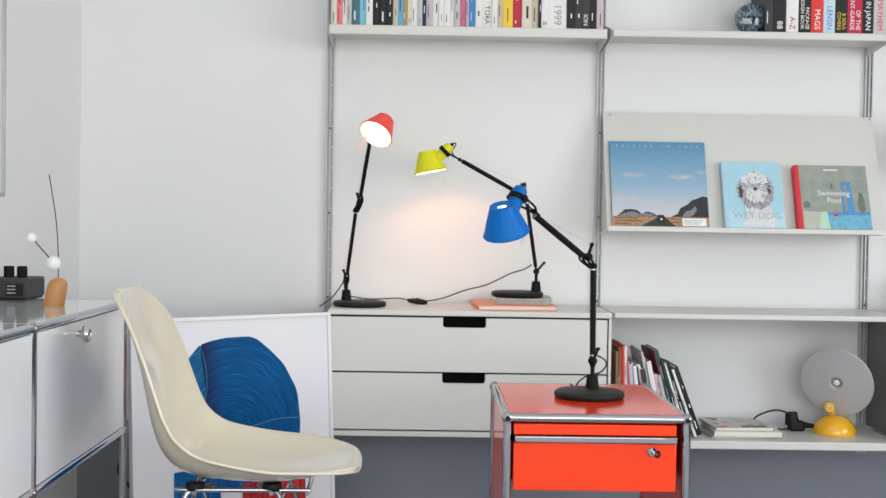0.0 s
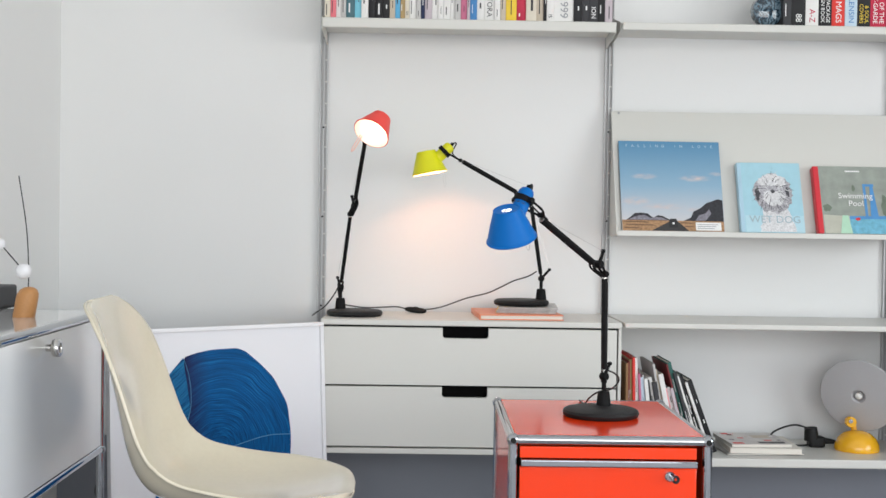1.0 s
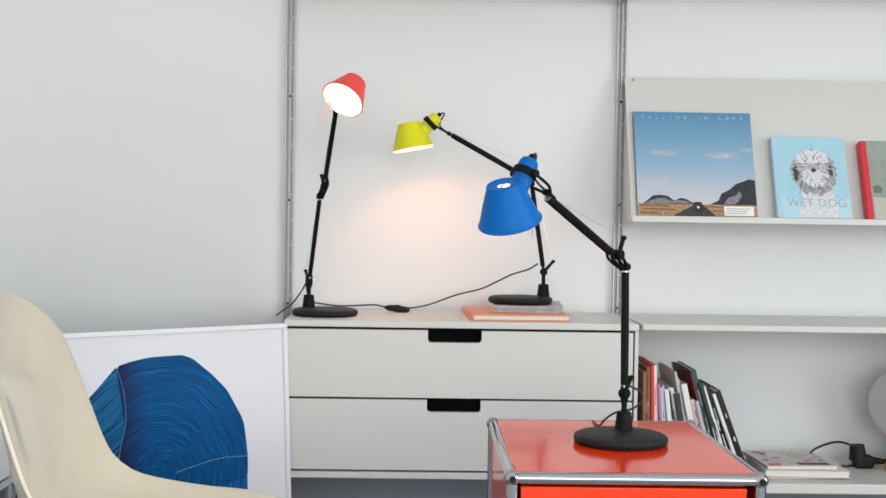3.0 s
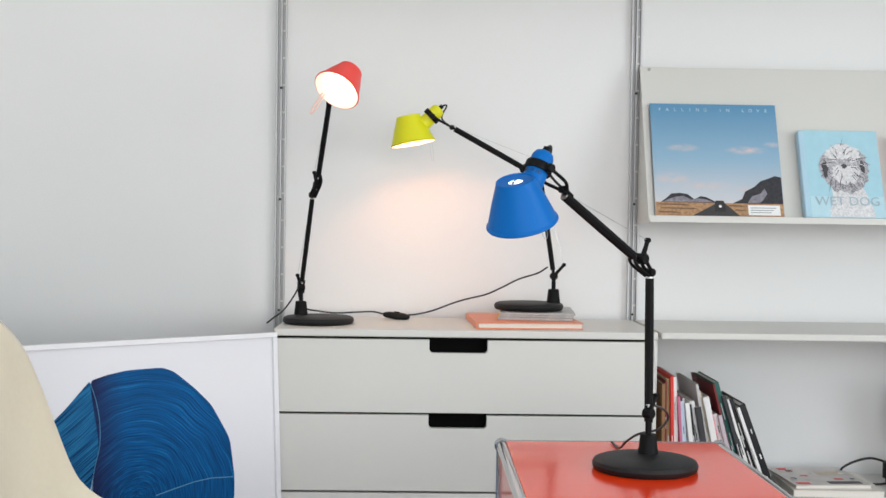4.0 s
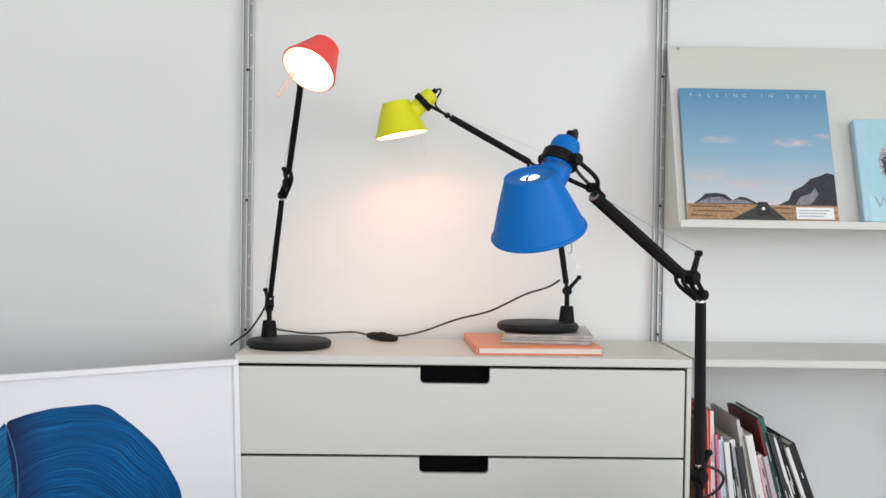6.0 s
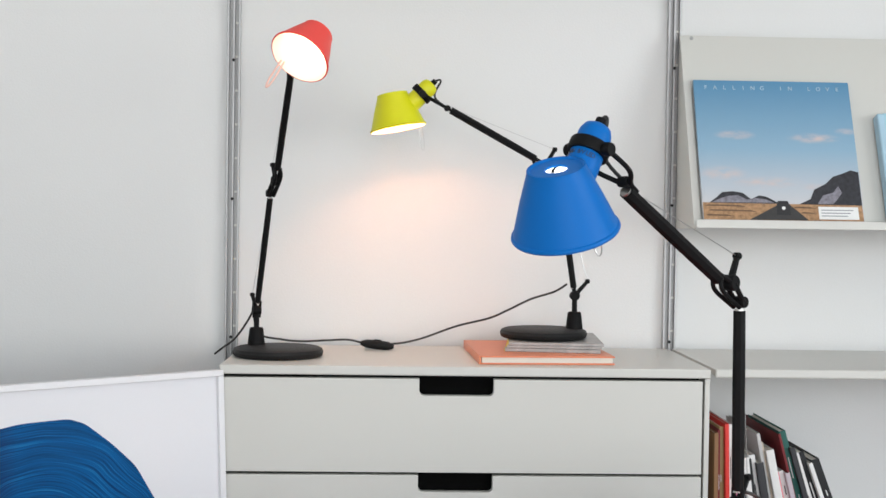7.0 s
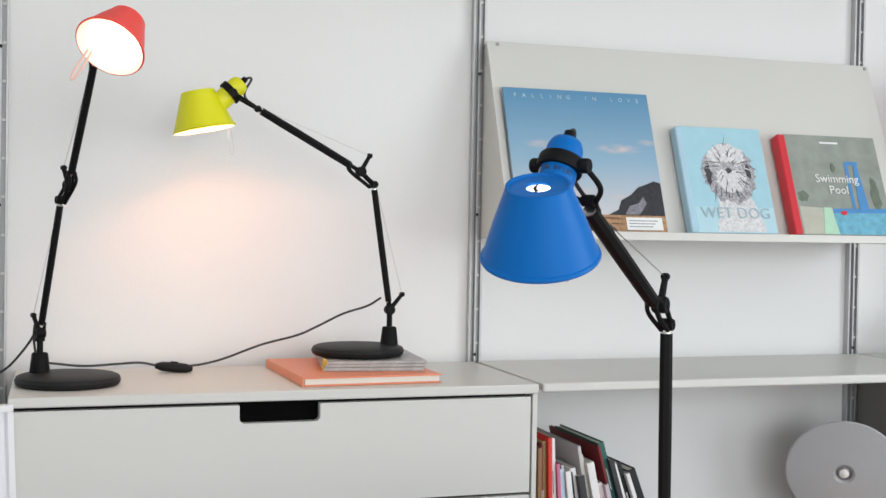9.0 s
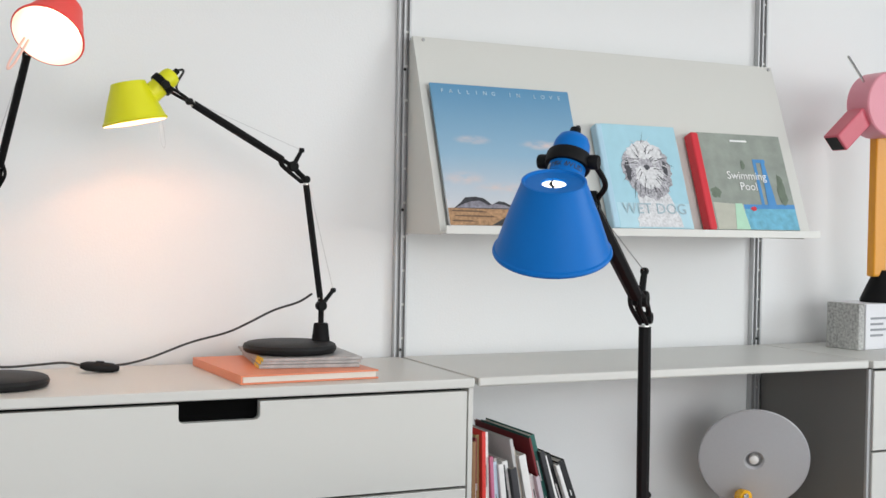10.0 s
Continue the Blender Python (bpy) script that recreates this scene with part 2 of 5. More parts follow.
# ---- wall shelving: tracks ----
TRACKS = (-0.01, 0.90, 1.81, 2.72)
for tx in TRACKS:
    tr = thing("wall_track", pose(tx, ROOM_B, 0), "slotted aluminium wall track holding the shelves", "shelf track", "shelf tracks on the wall")
    part("backing", bm_box(-0.013, 0.013, -0.006, 0, 0.22, 2.3, 0.0015), M_ALU, tr)
    for x in (-0.0115, 0.0, 0.0115):
        part("rail", bm_box(x - 0.0021, x + 0.0021, -0.016, -0.006, 0.22, 2.3, 0.0008), M_ALU, tr)
    for x in (-0.0058, 0.0058):
        part("groove", bm_box(x - 0.0032, x + 0.0032, -0.0075, -0.0055, 0.225, 2.295), M_ALU_DARK, tr)
    for k in range(7):
        z = 1.295 + 0.2845 * (k - 3)
        part("pin_hole", bm_lathe([(0, 0), (0.0032, 0), (0.0032, 0.0012), (0, 0.0012)], 12, pose(0.0, -0.0166, z, 90)), M_RUBBER, tr)
    for k in range(30):
        part("slot_bridge", bm_box(0.0032, 0.0090, -0.0125, -0.0068, 0.262 + 0.0692 * k, 0.2665 + 0.0692 * k), M_SHELF, tr)


# ---- shelving parts ----
def shelf(name, x0, x1, depth, top, label, lip=0.024, group="wall shelves", ends=True):
    """A folded sheet-metal shelf with a front lip, a back upstand and end plates."""
    s = thing(name, pose(0, 0, 0), label, "shelf", group)
    yb, yf = 3.998, 3.998 - depth
    part("board", bm_box(x0, x1, yf + 0.003, yb, top - 0.012, top, 0.001), M_SHELF, s)
    part("front_lip", bm_box(x0, x1, yf, yf + 0.012, top - lip, top + 0.001, 0.004, 3), M_SHELF, s)
    if ends:
        for x in (x0 - 0.0022, x1 + 0.0022):
            part("end_plate", bm_prism([(yf + 0.02, top - lip), (yb, top - lip - 0.02), (yb, top + 0.05), (yf + 0.02, top + 0.004)], 0.002,
                                       Matrix.Translation((x - 0.001, 0, 0)) @ Matrix(((0, 0, 1, 0), (1, 0, 0, 0), (0, 1, 0, 0), (0, 0, 0, 1)))), M_SHELF, s)
    return s


BT, BL = 1.608, 0.030
shelf("bookshelf", 0.000, 0.886, 0.215, BT, "off-white metal shelf carrying a row of books", BL)
shelf("bookshelf", 0.905, 1.798, 0.215, 1.609, "off-white metal shelf with a glass ornament and books", 0.023)
shelf("desk_shelf", 0.906, 1.820, 0.348, 0.712, "deep off-white metal shelf beside the drawer unit", 0.016, ends=False)
shelf("magazine_shelf", 0.906, 1.808, 0.348, 0.318, "deep off-white metal shelf with books and a lamp", 0.025, ends=False)


def drawer_unit(name, x0, x1, label, top_right=True):
    """Hanging cabinet of two drawers with dark slots as handles."""
    c = thing(name, pose(0, 0, 0), label, "drawer cabinet")
    yf, yb = 3.652, 3.998
    part("top_panel", bm_box(x0 - 0.004, x1 + 0.012, yf - 0.003, yb, 0.695, 0.712, 0.003), M_SHELF, c)
    part("carcass", bm_box(x0 + 0.004, x1 - 0.004, yf + 0.022, yb - 0.004, 0.336, 0.694), M_SHELF_IN, c, "black inside of the cabinet")
    # Left side uses the grey darkened for shade; right side stays off-white.
    part("side_panel", bm_box(x0 - 0.002, x0 + 0.0015, yf + 0.004, yb, 0.336, 0.694), M_GREY_SHADED, c)
    part("side_panel", bm_box(x1 + 0.003, x1 + 0.012, yf + 0.004, yb, 0.322, 0.694, 0.001), M_SHELF, c)
    part("bottom_panel", bm_box(x0 - 0.002, x1 + 0.002, yf, yb, 0.320, 0.3365, 0.002), M_SHELF, c)
    mid = x0 + (x1 - x0) * 0.484
    for z0, z1 in ((0.5215, 0.6895), (0.3415, 0.5165)):
        w, h, r = 0.0665, 0.030, 0.008
        out = [(x0 + 0.003, z0), (x1 - 0.002, z0), (x1 - 0.002, z1), (mid + w, z1)]
        out += [(mid + w - r + r * math.cos(a), z1 - h + r - r * math.sin(a)) for a in (0, math.pi / 6, math.pi / 3, math.pi / 2)]
        out += [(mid - w + r - r * math.sin(a), z1 - h + r - r * math.cos(a)) for a in (0, math.pi / 6, math.pi / 3, math.pi / 2)]
        out += [(mid - w, z1), (x0 + 0.003, z1)]
        d = part("drawer", bm_prism(out, 0.018, Matrix.Translation((0, yf + 0.018, 0)) @ pose(0, 0, 0, 90), 0.0012), M_SHELF, c, "off-white drawer front with a slot handle")
        # Black sheet behind the cutout carries the slot's inner shade as colour.
        part("handle_slot", bm_box(mid - w + 0.001, mid + w - 0.001, yf + 0.0185, yf + 0.0215, z1 - h, z1 + 0.001), M_SLOT_SHADE, d, "black sheet standing in for the shade in the handle slot")
    return c


drawer_unit("drawer_cabinet", 0.024, 0.886, "off-white metal drawer cabinet with two wide drawers")
drawer_unit("drawer_cabinet", 1.834, 2.70, "off-white drawer cabinet in the next bay, grey side darkened with shade")
solid_side = thing("divider_panel", pose(0, 0, 0), "grey metal side panel below the desk shelf, darkened with shade", "panel")
part("panel", bm_box(1.8235, 1.8295, 3.662, 3.996, 0.318, 0.6935, 0.001), M_GREY_SHADED, solid_side)
part("edge_strip", bm_box(1.8230, 1.8300, 3.654, 3.6615, 0.318, 0.6935, 0.001), M_ALU_DARK, solid_side, "paler folded front edge")

# sloping display shelf
disp = thing("display_shelf", pose(0, 0, 0), "sloping light grey display shelf with a front ledge", "display shelf")
dx0, dx1 = 0.912, 1.814
TX = Matrix(((0, 0, 1, 0), (1, 0, 0, 0), (0, 1, 0, 0), (0, 0, 0, 1)))


def sheet_x(outline, x0, x1, bevel=0.0):
    """A (y, z) outline pulled out along x."""
    return bm_prism(outline, x1 - x0, Matrix.Translation((x0, 0, 0)) @ TX, bevel)


part("sloping_panel", sheet_x([(3.830, 0.975), (3.976, 1.360), (3.981, 1.356), (3.834, 0.970)], dx0, dx1), M_SHELF, disp)
part("ledge", sheet_x([(3.785, 0.966), (3.834, 0.966), (3.834, 0.970), (3.789, 0.970), (3.789, 0.981), (3.785, 0.981)], dx0 - 0.012, dx1 - 0.012), M_SHELF, disp)
for x in (dx0 - 0.003, dx1 - 0.014):
    part("end_plate", sheet_x([(3.834, 0.963), (3.997, 0.963), (3.997, 1.354), (3.974, 1.354)], x, x + 0.002), M_SHELF, disp)
part("end_flange", sheet_x([(3.819, 0.966), (3.834, 0.966), (3.978, 1.358), (3.969, 1.358)], dx0 - 0.008, dx0 + 0.006), M_SHELF, disp)

for x in (dx0 + 0.016, dx1 - 0.010):
    part("screw", bm_lathe([(0, 0), (0.0038, 0), (0.0038, 0.0016), (0, 0.002)], 12, pose(x, 3.9728, 1.3535) @ pose(0, 0, 0, 90 - 20.8)), M_ALU_DARK, disp)

# ---- books ----
PAL = dict(cream=(0.72, 0.66, 0.55), pink=(0.80, 0.20, 0.24), white=(0.80, 0.79, 0.77), grey=(0.55, 0.54, 0.53), teal=(0.08, 0.17, 0.20),
           cyan=(0.20, 0.55, 0.68), black=(0.018, 0.018, 0.02), beige=(0.58, 0.50, 0.40), sky=(0.12, 0.42, 0.68), tan=(0.42, 0.30, 0.14),
           navy=(0.02, 0.03, 0.08), lilac=(0.55, 0.48, 0.52), mauve=(0.58, 0.17, 0.28), blue=(0.07, 0.24, 0.52), yellow=(0.85, 0.60, 0.06),
           crimson=(0.52, 0.03, 0.07), red=(0.72, 0.05, 0.04), pale=(0.55, 0.68, 0.78), dark=(0.045, 0.045, 0.05), green=(0.03, 0.13, 0.11), brown=(0.28, 0.15, 0.07), maroon=(0.20, 0.025, 0.03))
COVER = {}


def cover(c):
    if c not in COVER:
        COVER[c] = mat("book_cover_" + c, PAL[c], 0.48, grain=150, bump=0.0001, vary=0.05, wear=0.08, spec=0.22)
    return COVER[c]


bar_rng = random.Random(31)


def book(m, w, h, d, c, label, group="", text="", tc=None, bars=0, ts=None):
    """A book standing with its spine towards -y, its lower left front corner at the origin."""
    b = thing("book", m, label, "book", group)
    t = min(0.0025, w * 0.12)
    out = [(0, 0), (w, 0), (w, d), (w - t, d), (w - t, t), (t, t), (t, d), (0, d)]
    part("cover", bm_prism(out, h, Matrix(), 0.0006), cover(c), b)
    part("page_block", bm_box(t + 0.0002, w - t - 0.0002, t + 0.001, d - 0.004, 0.003, h - 0.003), M_PAPER, b)
    ink = tc or (M_PRINT_W if sum(PAL[c]) < 0.9 else M_PRINT_K)
    if text:
        s = ts or min(w * 0.75, 0.03)
        lettering(text, s, ink, b, Matrix.Translation((w / 2, -0.0006, 0.012)) @ pose(0, 0, 0, 0, 90, 0) @ pose(0, 0, 0, 90), align="RIGHT")
    for k in range(bars):
        z = 0.008 + bar_rng.uniform(0, 0.05) + h * 0.7 * k / max(bars, 3)
        q, wide = bar_rng.uniform(0.22, 0.55), bar_rng.uniform(0.08, 0.24)
        part("printed_bar", bm_box(w * q, w * (q + wide), -0.0005, 0.0004, z, z + bar_rng.uniform(0.008, 0.045)), ink, b)
    return b


rng = random.Random(4)
ROW = ("cream:30 pink:28 white:25 grey:25 teal:43 cyan:34 white:36:.. black:37:o black:35 black:35:- beige:28:- sky:26 tan:24 cream:22:ED white:35 grey:23 navy:20 "
       "lilac:37 white:30 white:27 white:35:- white:23 grey:30 mauve:32 lilac:15 blue:35:- white:38 white:50:TORA white:30:- beige:28 yellow:55:- crimson:47:- cream:53:- beige:37:- "
       "black:15 white:37:IS white:100:1999 black:43 dark:35 dark:45:ION black:37:- lilac:38")
x = 0.006
for k, item in enumerate(ROW.split()):
    bits = item.split(":")
    w = float(bits[1]) * 0.000597
    txt = bits[2] if len(bits) > 2 and bits[2].isalnum() and len(bits[2]) > 1 else ""
    book(pose(x, 3.796 + rng.uniform(0, 0.008), BT + 0.0005), w - 0.0006, rng.uniform(0.215, 0.285), rng.uniform(0.15, 0.185), bits[0],
         {"1999": "thick white book with large grey numerals on the spine"}.get(txt, bits[0] + " coloured book standing upright in the row"),
         "books on the long shelf", txt, M_PRINT_G if txt == "1999" else None, 0 if txt else (3 if len(bits) > 2 else rng.randint(1, 2)), 0.034 if txt == "1999" else None)
    x += w
ROW2 = [("dark", 0.026, ""), ("black", 0.042, "88"), ("white", 0.040, "A-Z"), ("black", 0.040, "PACKAGE\nDESIGN BOOK"), ("red", 0.040, "MAGS"), ("pale", 0.038, "LENSIN"), ("black", 0.040, "& SOUL\nCOVERS"),
        ("crimson", 0.048, "OF THE\nAVANT-GARDE"), ("black", 0.036, "IN JAPAN"), ("grey", 0.040, "MAYHEM"), ("white", 0.03, "")]
x = 1.395
for c, w, txt in ROW2:
    ink = {"A-Z": cover("crimson"), "& SOUL\nCOVERS": cover("yellow"), "LENSIN": cover("blue"), "MAYHEM": cover("red")}.get(txt)
    book(pose(x, 3.80, 1.6095), w - 0.0008, 0.26 + rng.uniform(-0.02, 0.02), 0.17, c, c + " art book with large spine lettering", "art books on the shelf", txt, ink, 0 if txt else 1, min(0.026, w * 0.62) if "\n" not in txt else w * 0.40)
    x += w

# ---- glass ornament ----
M_GLASS = mat("marbled_blue_glass", (0.045, 0.085, 0.12), 0.10, coat=1.0)
gn, gl = M_GLASS.node_tree.nodes, M_GLASS.node_tree.links
g_co, g_wave, g_ramp = gn.new("ShaderNodeTexCoord"), gn.new("ShaderNodeTexWave"), gn.new("ShaderNodeValToRGB")
g_wave.inputs["Scale"].default_value, g_wave.inputs["Distortion"].default_value, g_wave.inputs["Detail"].default_value, g_wave.inputs["Detail Scale"].default_value = 17.0, 16.0, 4.0, 2.2
for g_at, g_col in ((0.28, (0.030, 0.060, 0.085, 1)), (0.62, (0.075, 0.135, 0.18, 1))):
    g_ramp.color_ramp.elements.new(g_at).color = g_col
g_ramp.color_ramp.elements[0].color, g_ramp.color_ramp.elements[-1].color = (0.014, 0.026, 0.040, 1), (0.15, 0.22, 0.27, 1)
gl.new(g_co.outputs["Object"], g_wave.inputs["Vector"])
gl.new(g_wave.outputs["Fac"], g_ramp.inputs[0])
gl.new(g_ramp.outputs[0], gn["Principled BSDF"].inputs["Base Color"])
orn = thing("glass_ornament", pose(1.358, 3.845, 1.6095), "round marbled blue glass ornament on the shelf", "ornament")
part("glass_disc", bm_lathe([(0, -0.026), (0.03, -0.025), (0.046, -0.016), (0.051, 0), (0.046, 0.016), (0.03, 0.025), (0, 0.026)], 40, pose(0, 0, 0.0505, 90)), M_GLASS, orn)

# ---- display covers ----
LEAN = math.atan2(0.146, 0.385)


def on_display(x, base_y, z):
    """Space of a cover that leans on the sloping panel: x right, z up the cover, -y out of it."""
    return pose(x, base_y, z) @ Matrix.Rotation(-LEAN, 4, "X")


def flat(outline, depth=0.0006):
    """A printed shape on the front of a cover: outline in (x, z)."""
    return bm_prism(outline, depth, pose(0, 0, 0, 90))


def sky_print():
    m = mat("printed_sky", (0.2, 0.42, 0.62), 0.35, coat=0.3)
    n, l = m.node_tree.nodes, m.node_tree.links
    b = n["Principled BSDF"]
    tc, sep = n.new("ShaderNodeTexCoord"), n.new("ShaderNodeSeparateXYZ")
    l.new(tc.outputs["Object"], sep.inputs[0])
    ramp = n.new("ShaderNodeValToRGB")
    el = ramp.color_ramp.elements
    el[0].position, el[0].color = 0.0, (0.60, 0.60, 0.62, 1)
    el[1].position, el[1].color = 1.0, (0.085, 0.26, 0.44, 1)
    mid = el.new(0.45)
    mid.color = (0.26, 0.43, 0.57, 1)
    mr = n.new("ShaderNodeMapRange")
    mr.inputs["From Min"].default_value, mr.inputs["From Max"].default_value = 0.03, 0.30
    l.new(sep.outputs["Z"], mr.inputs["Value"])
    l.new(mr.outputs[0], ramp.inputs[0])
    mp = n.new("ShaderNodeMapping")
    mp.inputs["Scale"].default_value = (34, 1, 90)
    l.new(tc.outputs["Object"], mp.inputs[0])
    no = n.new("ShaderNodeTexNoise")
    no.inputs["Scale"].default_value, no.inputs["Detail"].default_value = 1.0, 6
    l.new(mp.outputs[0], no.inputs["Vector"])
    mask = None
    for cx, cz, rx, rz, amount in ((0.075, 0.181, 0.050, 0.013, 0.9), (0.232, 0.176, 0.062, 0.014, 1.0), (0.300, 0.192, 0.03, 0.010, 0.7), (0.045, 0.098, 0.060, 0.020, 0.9), (0.130, 0.080, 0.085, 0.016, 0.9), (0.225, 0.072, 0.05, 0.010, 0.6)):
        at = n.new("ShaderNodeMapping")
        at.vector_type = "TEXTURE"
        at.inputs["Location"].default_value, at.inputs["Scale"].default_value = (cx, 0, cz), (rx, 9.0, rz)
        l.new(tc.outputs["Object"], at.inputs[0])
        ln = n.new("ShaderNodeVectorMath")
        ln.operation = "LENGTH"
        l.new(at.outputs[0], ln.inputs[0])
        fall = n.new("ShaderNodeMapRange")
        fall.interpolation_type = "SMOOTHSTEP"
        fall.inputs["From Min"].default_value, fall.inputs["From Max"].default_value = 1.0, 0.1
        fall.inputs["To Max"].default_value = amount
        l.new(ln.outputs["Value"], fall.inputs["Value"])
        if mask is None:
            mask = fall.outputs[0]
        else:
            mx_ = n.new("ShaderNodeMath")
            mx_.operation = "MAXIMUM"
            l.new(mask, mx_.inputs[0])
            l.new(fall.outputs[0], mx_.inputs[1])
            mask = mx_.outputs[0]
    cl = n.new("ShaderNodeMapRange")
    cl.inputs["From Min"].default_value, cl.inputs["From Max"].default_value = 0.30, 0.62
    l.new(no.outputs["Fac"], cl.inputs["Value"])
    mu = n.new("ShaderNodeMath")
    mu.operation = "MULTIPLY"
    l.new(cl.outputs[0], mu.inputs[0])
    l.new(mask, mu.inputs[1])
    mix = n.new("ShaderNodeMix")
    mix.data_type = "RGBA"
    l.new(mu.outputs[0], mix.inputs[0])
    l.new(ramp.outputs[0], mix.inputs[6])
    mix.inputs[7].default_value = (0.62, 0.53, 0.52, 1)
    l.new(mix.outputs[2], b.inputs["Base Color"])
    return m


M_SKYP = sky_print()
M_ROCK = mat("printed_rock", (0.026, 0.026, 0.033), 0.4, grain=110, vary=0.7)
M_SAND = mat("printed_desert", (0.42, 0.24, 0.12), 0.4, grain=130, vary=0.6)
M_ROAD = mat("printed_road", (0.04, 0.038, 0.038), 0.4, grain=90, vary=0.2)
lp = thing("record_sleeve", on_display(0.920, 3.812, 0.981), "square record sleeve with a desert road under blue sky", "record sleeve")
part("sleeve", bm_box(0, 0.315, 0, 0.006, 0, 0.301, 0.001), M_SKYP, lp)
part("printed_desert", flat([(0.001, 0.001), (0.313, 0.001), (0.313, 0.034), (0.001, 0.036)], 0.0006), M_SAND, lp)
part("printed_mountain", flat([(0.014, 0.036), (0.030, 0.048), (0.040, 0.058), (0.062, 0.060), (0.080, 0.057), (0.096, 0.044), (0.112, 0.052), (0.125, 0.050), (0.14, 0.042), (0.15, 0.0355)], 0.0009), M_ROCK, lp)
part("printed_mountain", flat([(0.19, 0.035), (0.213, 0.046), (0.222, 0.066), (0.245, 0.078), (0.262, 0.094), (0.282, 0.101), (0.298, 0.108), (0.313, 0.104), (0.313, 0.034)], 0.0009), M_ROCK, lp)
part("printed_road", flat([(0.09, 0.0015), (0.205, 0.0015), (0.170, 0.034), (0.150, 0.034)], 0.0010), M_ROAD, lp)
part("printed_truck", flat([(0.144, 0.012), (0.171, 0.012), (0.171, 0.030), (0.167, 0.041), (0.148, 0.041), (0.144, 0.030)], 0.0013), M_PRINT_K, lp)
part("printed_spot", bm_lathe([(0, 0), (0.0036, 0), (0.0036, 0.0004), (0, 0.0004)], 14, pose(0.158, -0.0013, 0.026, 90)), M_PRINT_W, lp)
part("sticker", flat([(0.226, 0.004), (0.304, 0.004), (0.304, 0.030), (0.226, 0.030)], 0.0014), M_PRINT_W, lp)
for z in (0.010, 0.016, 0.022):
    part("printed_bar", flat([(0.231, z), (0.272 + z, z), (0.272 + z, z + 0.0018), (0.231, z + 0.0018)], 0.0018), M_PRINT_G, lp)
M_SLOPE = mat("printed_pale_slope", (0.24, 0.23, 0.27), 0.4, grain=140, vary=0.6)
M_STREAK = mat("printed_dark_streak", (0.16, 0.09, 0.05), 0.4, grain=160, vary=0.5)
part("printed_slope", flat([(0.018, 0.0365), (0.036, 0.045), (0.052, 0.050), (0.070, 0.052), (0.088, 0.043), (0.104, 0.046), (0.122, 0.0445), (0.142, 0.037)], 0.0011), M_SLOPE, lp)
part("printed_slope", flat([(0.226, 0.036), (0.238, 0.054), (0.258, 0.060), (0.270, 0.074), (0.276, 0.060), (0.264, 0.044), (0.256, 0.036)], 0.0011), M_SLOPE, lp)
for k, (x0, x1, z0) in enumerate(((0.004, 0.085, 0.029), (0.010, 0.105, 0.019), (0.004, 0.060, 0.009), (0.176, 0.222, 0.027), (0.190, 0.222, 0.016))):
    part("printed_streak", flat([(x0, z0), (x1, z0 - 0.001), (x1 - 0.012, z0 + 0.0022), (x0 + 0.006, z0 + 0.0028)], 0.0009), M_STREAK, lp)
for k, ch in enumerate("FALLING IN LOVE"):
    if ch != " ":
        lettering(ch, 0.012, M_INK_BLUE, lp, pose(0.024 + 0.0190 * k, -0.0006, 0.284, 90), name="letter")


def hardback(x, w, h, t, m_cover, m_spine, label, sw):
    b = thing("book", on_display(x, 3.827 - t * 1.05, 0.9815), label, "book", "books on the display shelf")
    part("cover", bm_box(sw * 0.8, w, -0.001, 0.0018, 0, h, 0.0008), m_cover, b)
    part("spine", bm_box(0, sw, -0.0014, t, 0, h, 0.004, 3), m_spine, b)
    part("page_block", bm_box(sw * 0.5, w - 0.004, 0.0019, t - 0.002, 0.003, h - 0.003), M_PAPER, b)
    return b


M_PALEBLUE = mat("printed_pale_blue", (0.38, 0.635, 0.73), 0.4, grain=40, vary=0.06, coat=0.2)
M_PALEBLUE2 = mat("pale_blue_spine", (0.42, 0.62, 0.74), 0.4, grain=40, vary=0.04)
M_SHAG = mat("printed_shaggy_grey", (0.44, 0.43, 0.46), 0.5, grain=260, vary=0.8)
M_PALEBAND = mat("printed_pale_band", (0.47, 0.69, 0.77), 0.4, grain=60, vary=0.04)
wd = hardback(1.282, 0.197, 0.232, 0.022, M_PALEBLUE, M_PALEBLUE2, "pale blue hardback book with a grey shaggy shape", 0.016)


def ragged(cx, cz, rx, rz, n, amp, seed):
    r = random.Random(seed)
    return [(cx + rx * (1 + r.uniform(-amp, amp)) * math.cos(2 * math.pi * k / n), cz + rz * (1 + r.uniform(-amp, amp)) * math.sin(2 * math.pi * k / n)) for k in range(n)]


M_SHAGW = mat("printed_shaggy_white", (0.70, 0.70, 0.71), 0.5, grain=190, vary=0.35)
M_TUFT = mat("printed_dark_tuft", (0.06, 0.06, 0.07), 0.5, grain=240, vary=0.6)


def blot(cx, cz, rx, rz, n, amp, seed, material, level):
    part("printed_shape", bm_prism(ragged(cx, cz, rx, rz, n, amp, seed), 0.0004, Matrix.Translation((0, -0.0012 - 0.0003 * level, 0)) @ pose(0, 0, 0, 90)), material, wd)


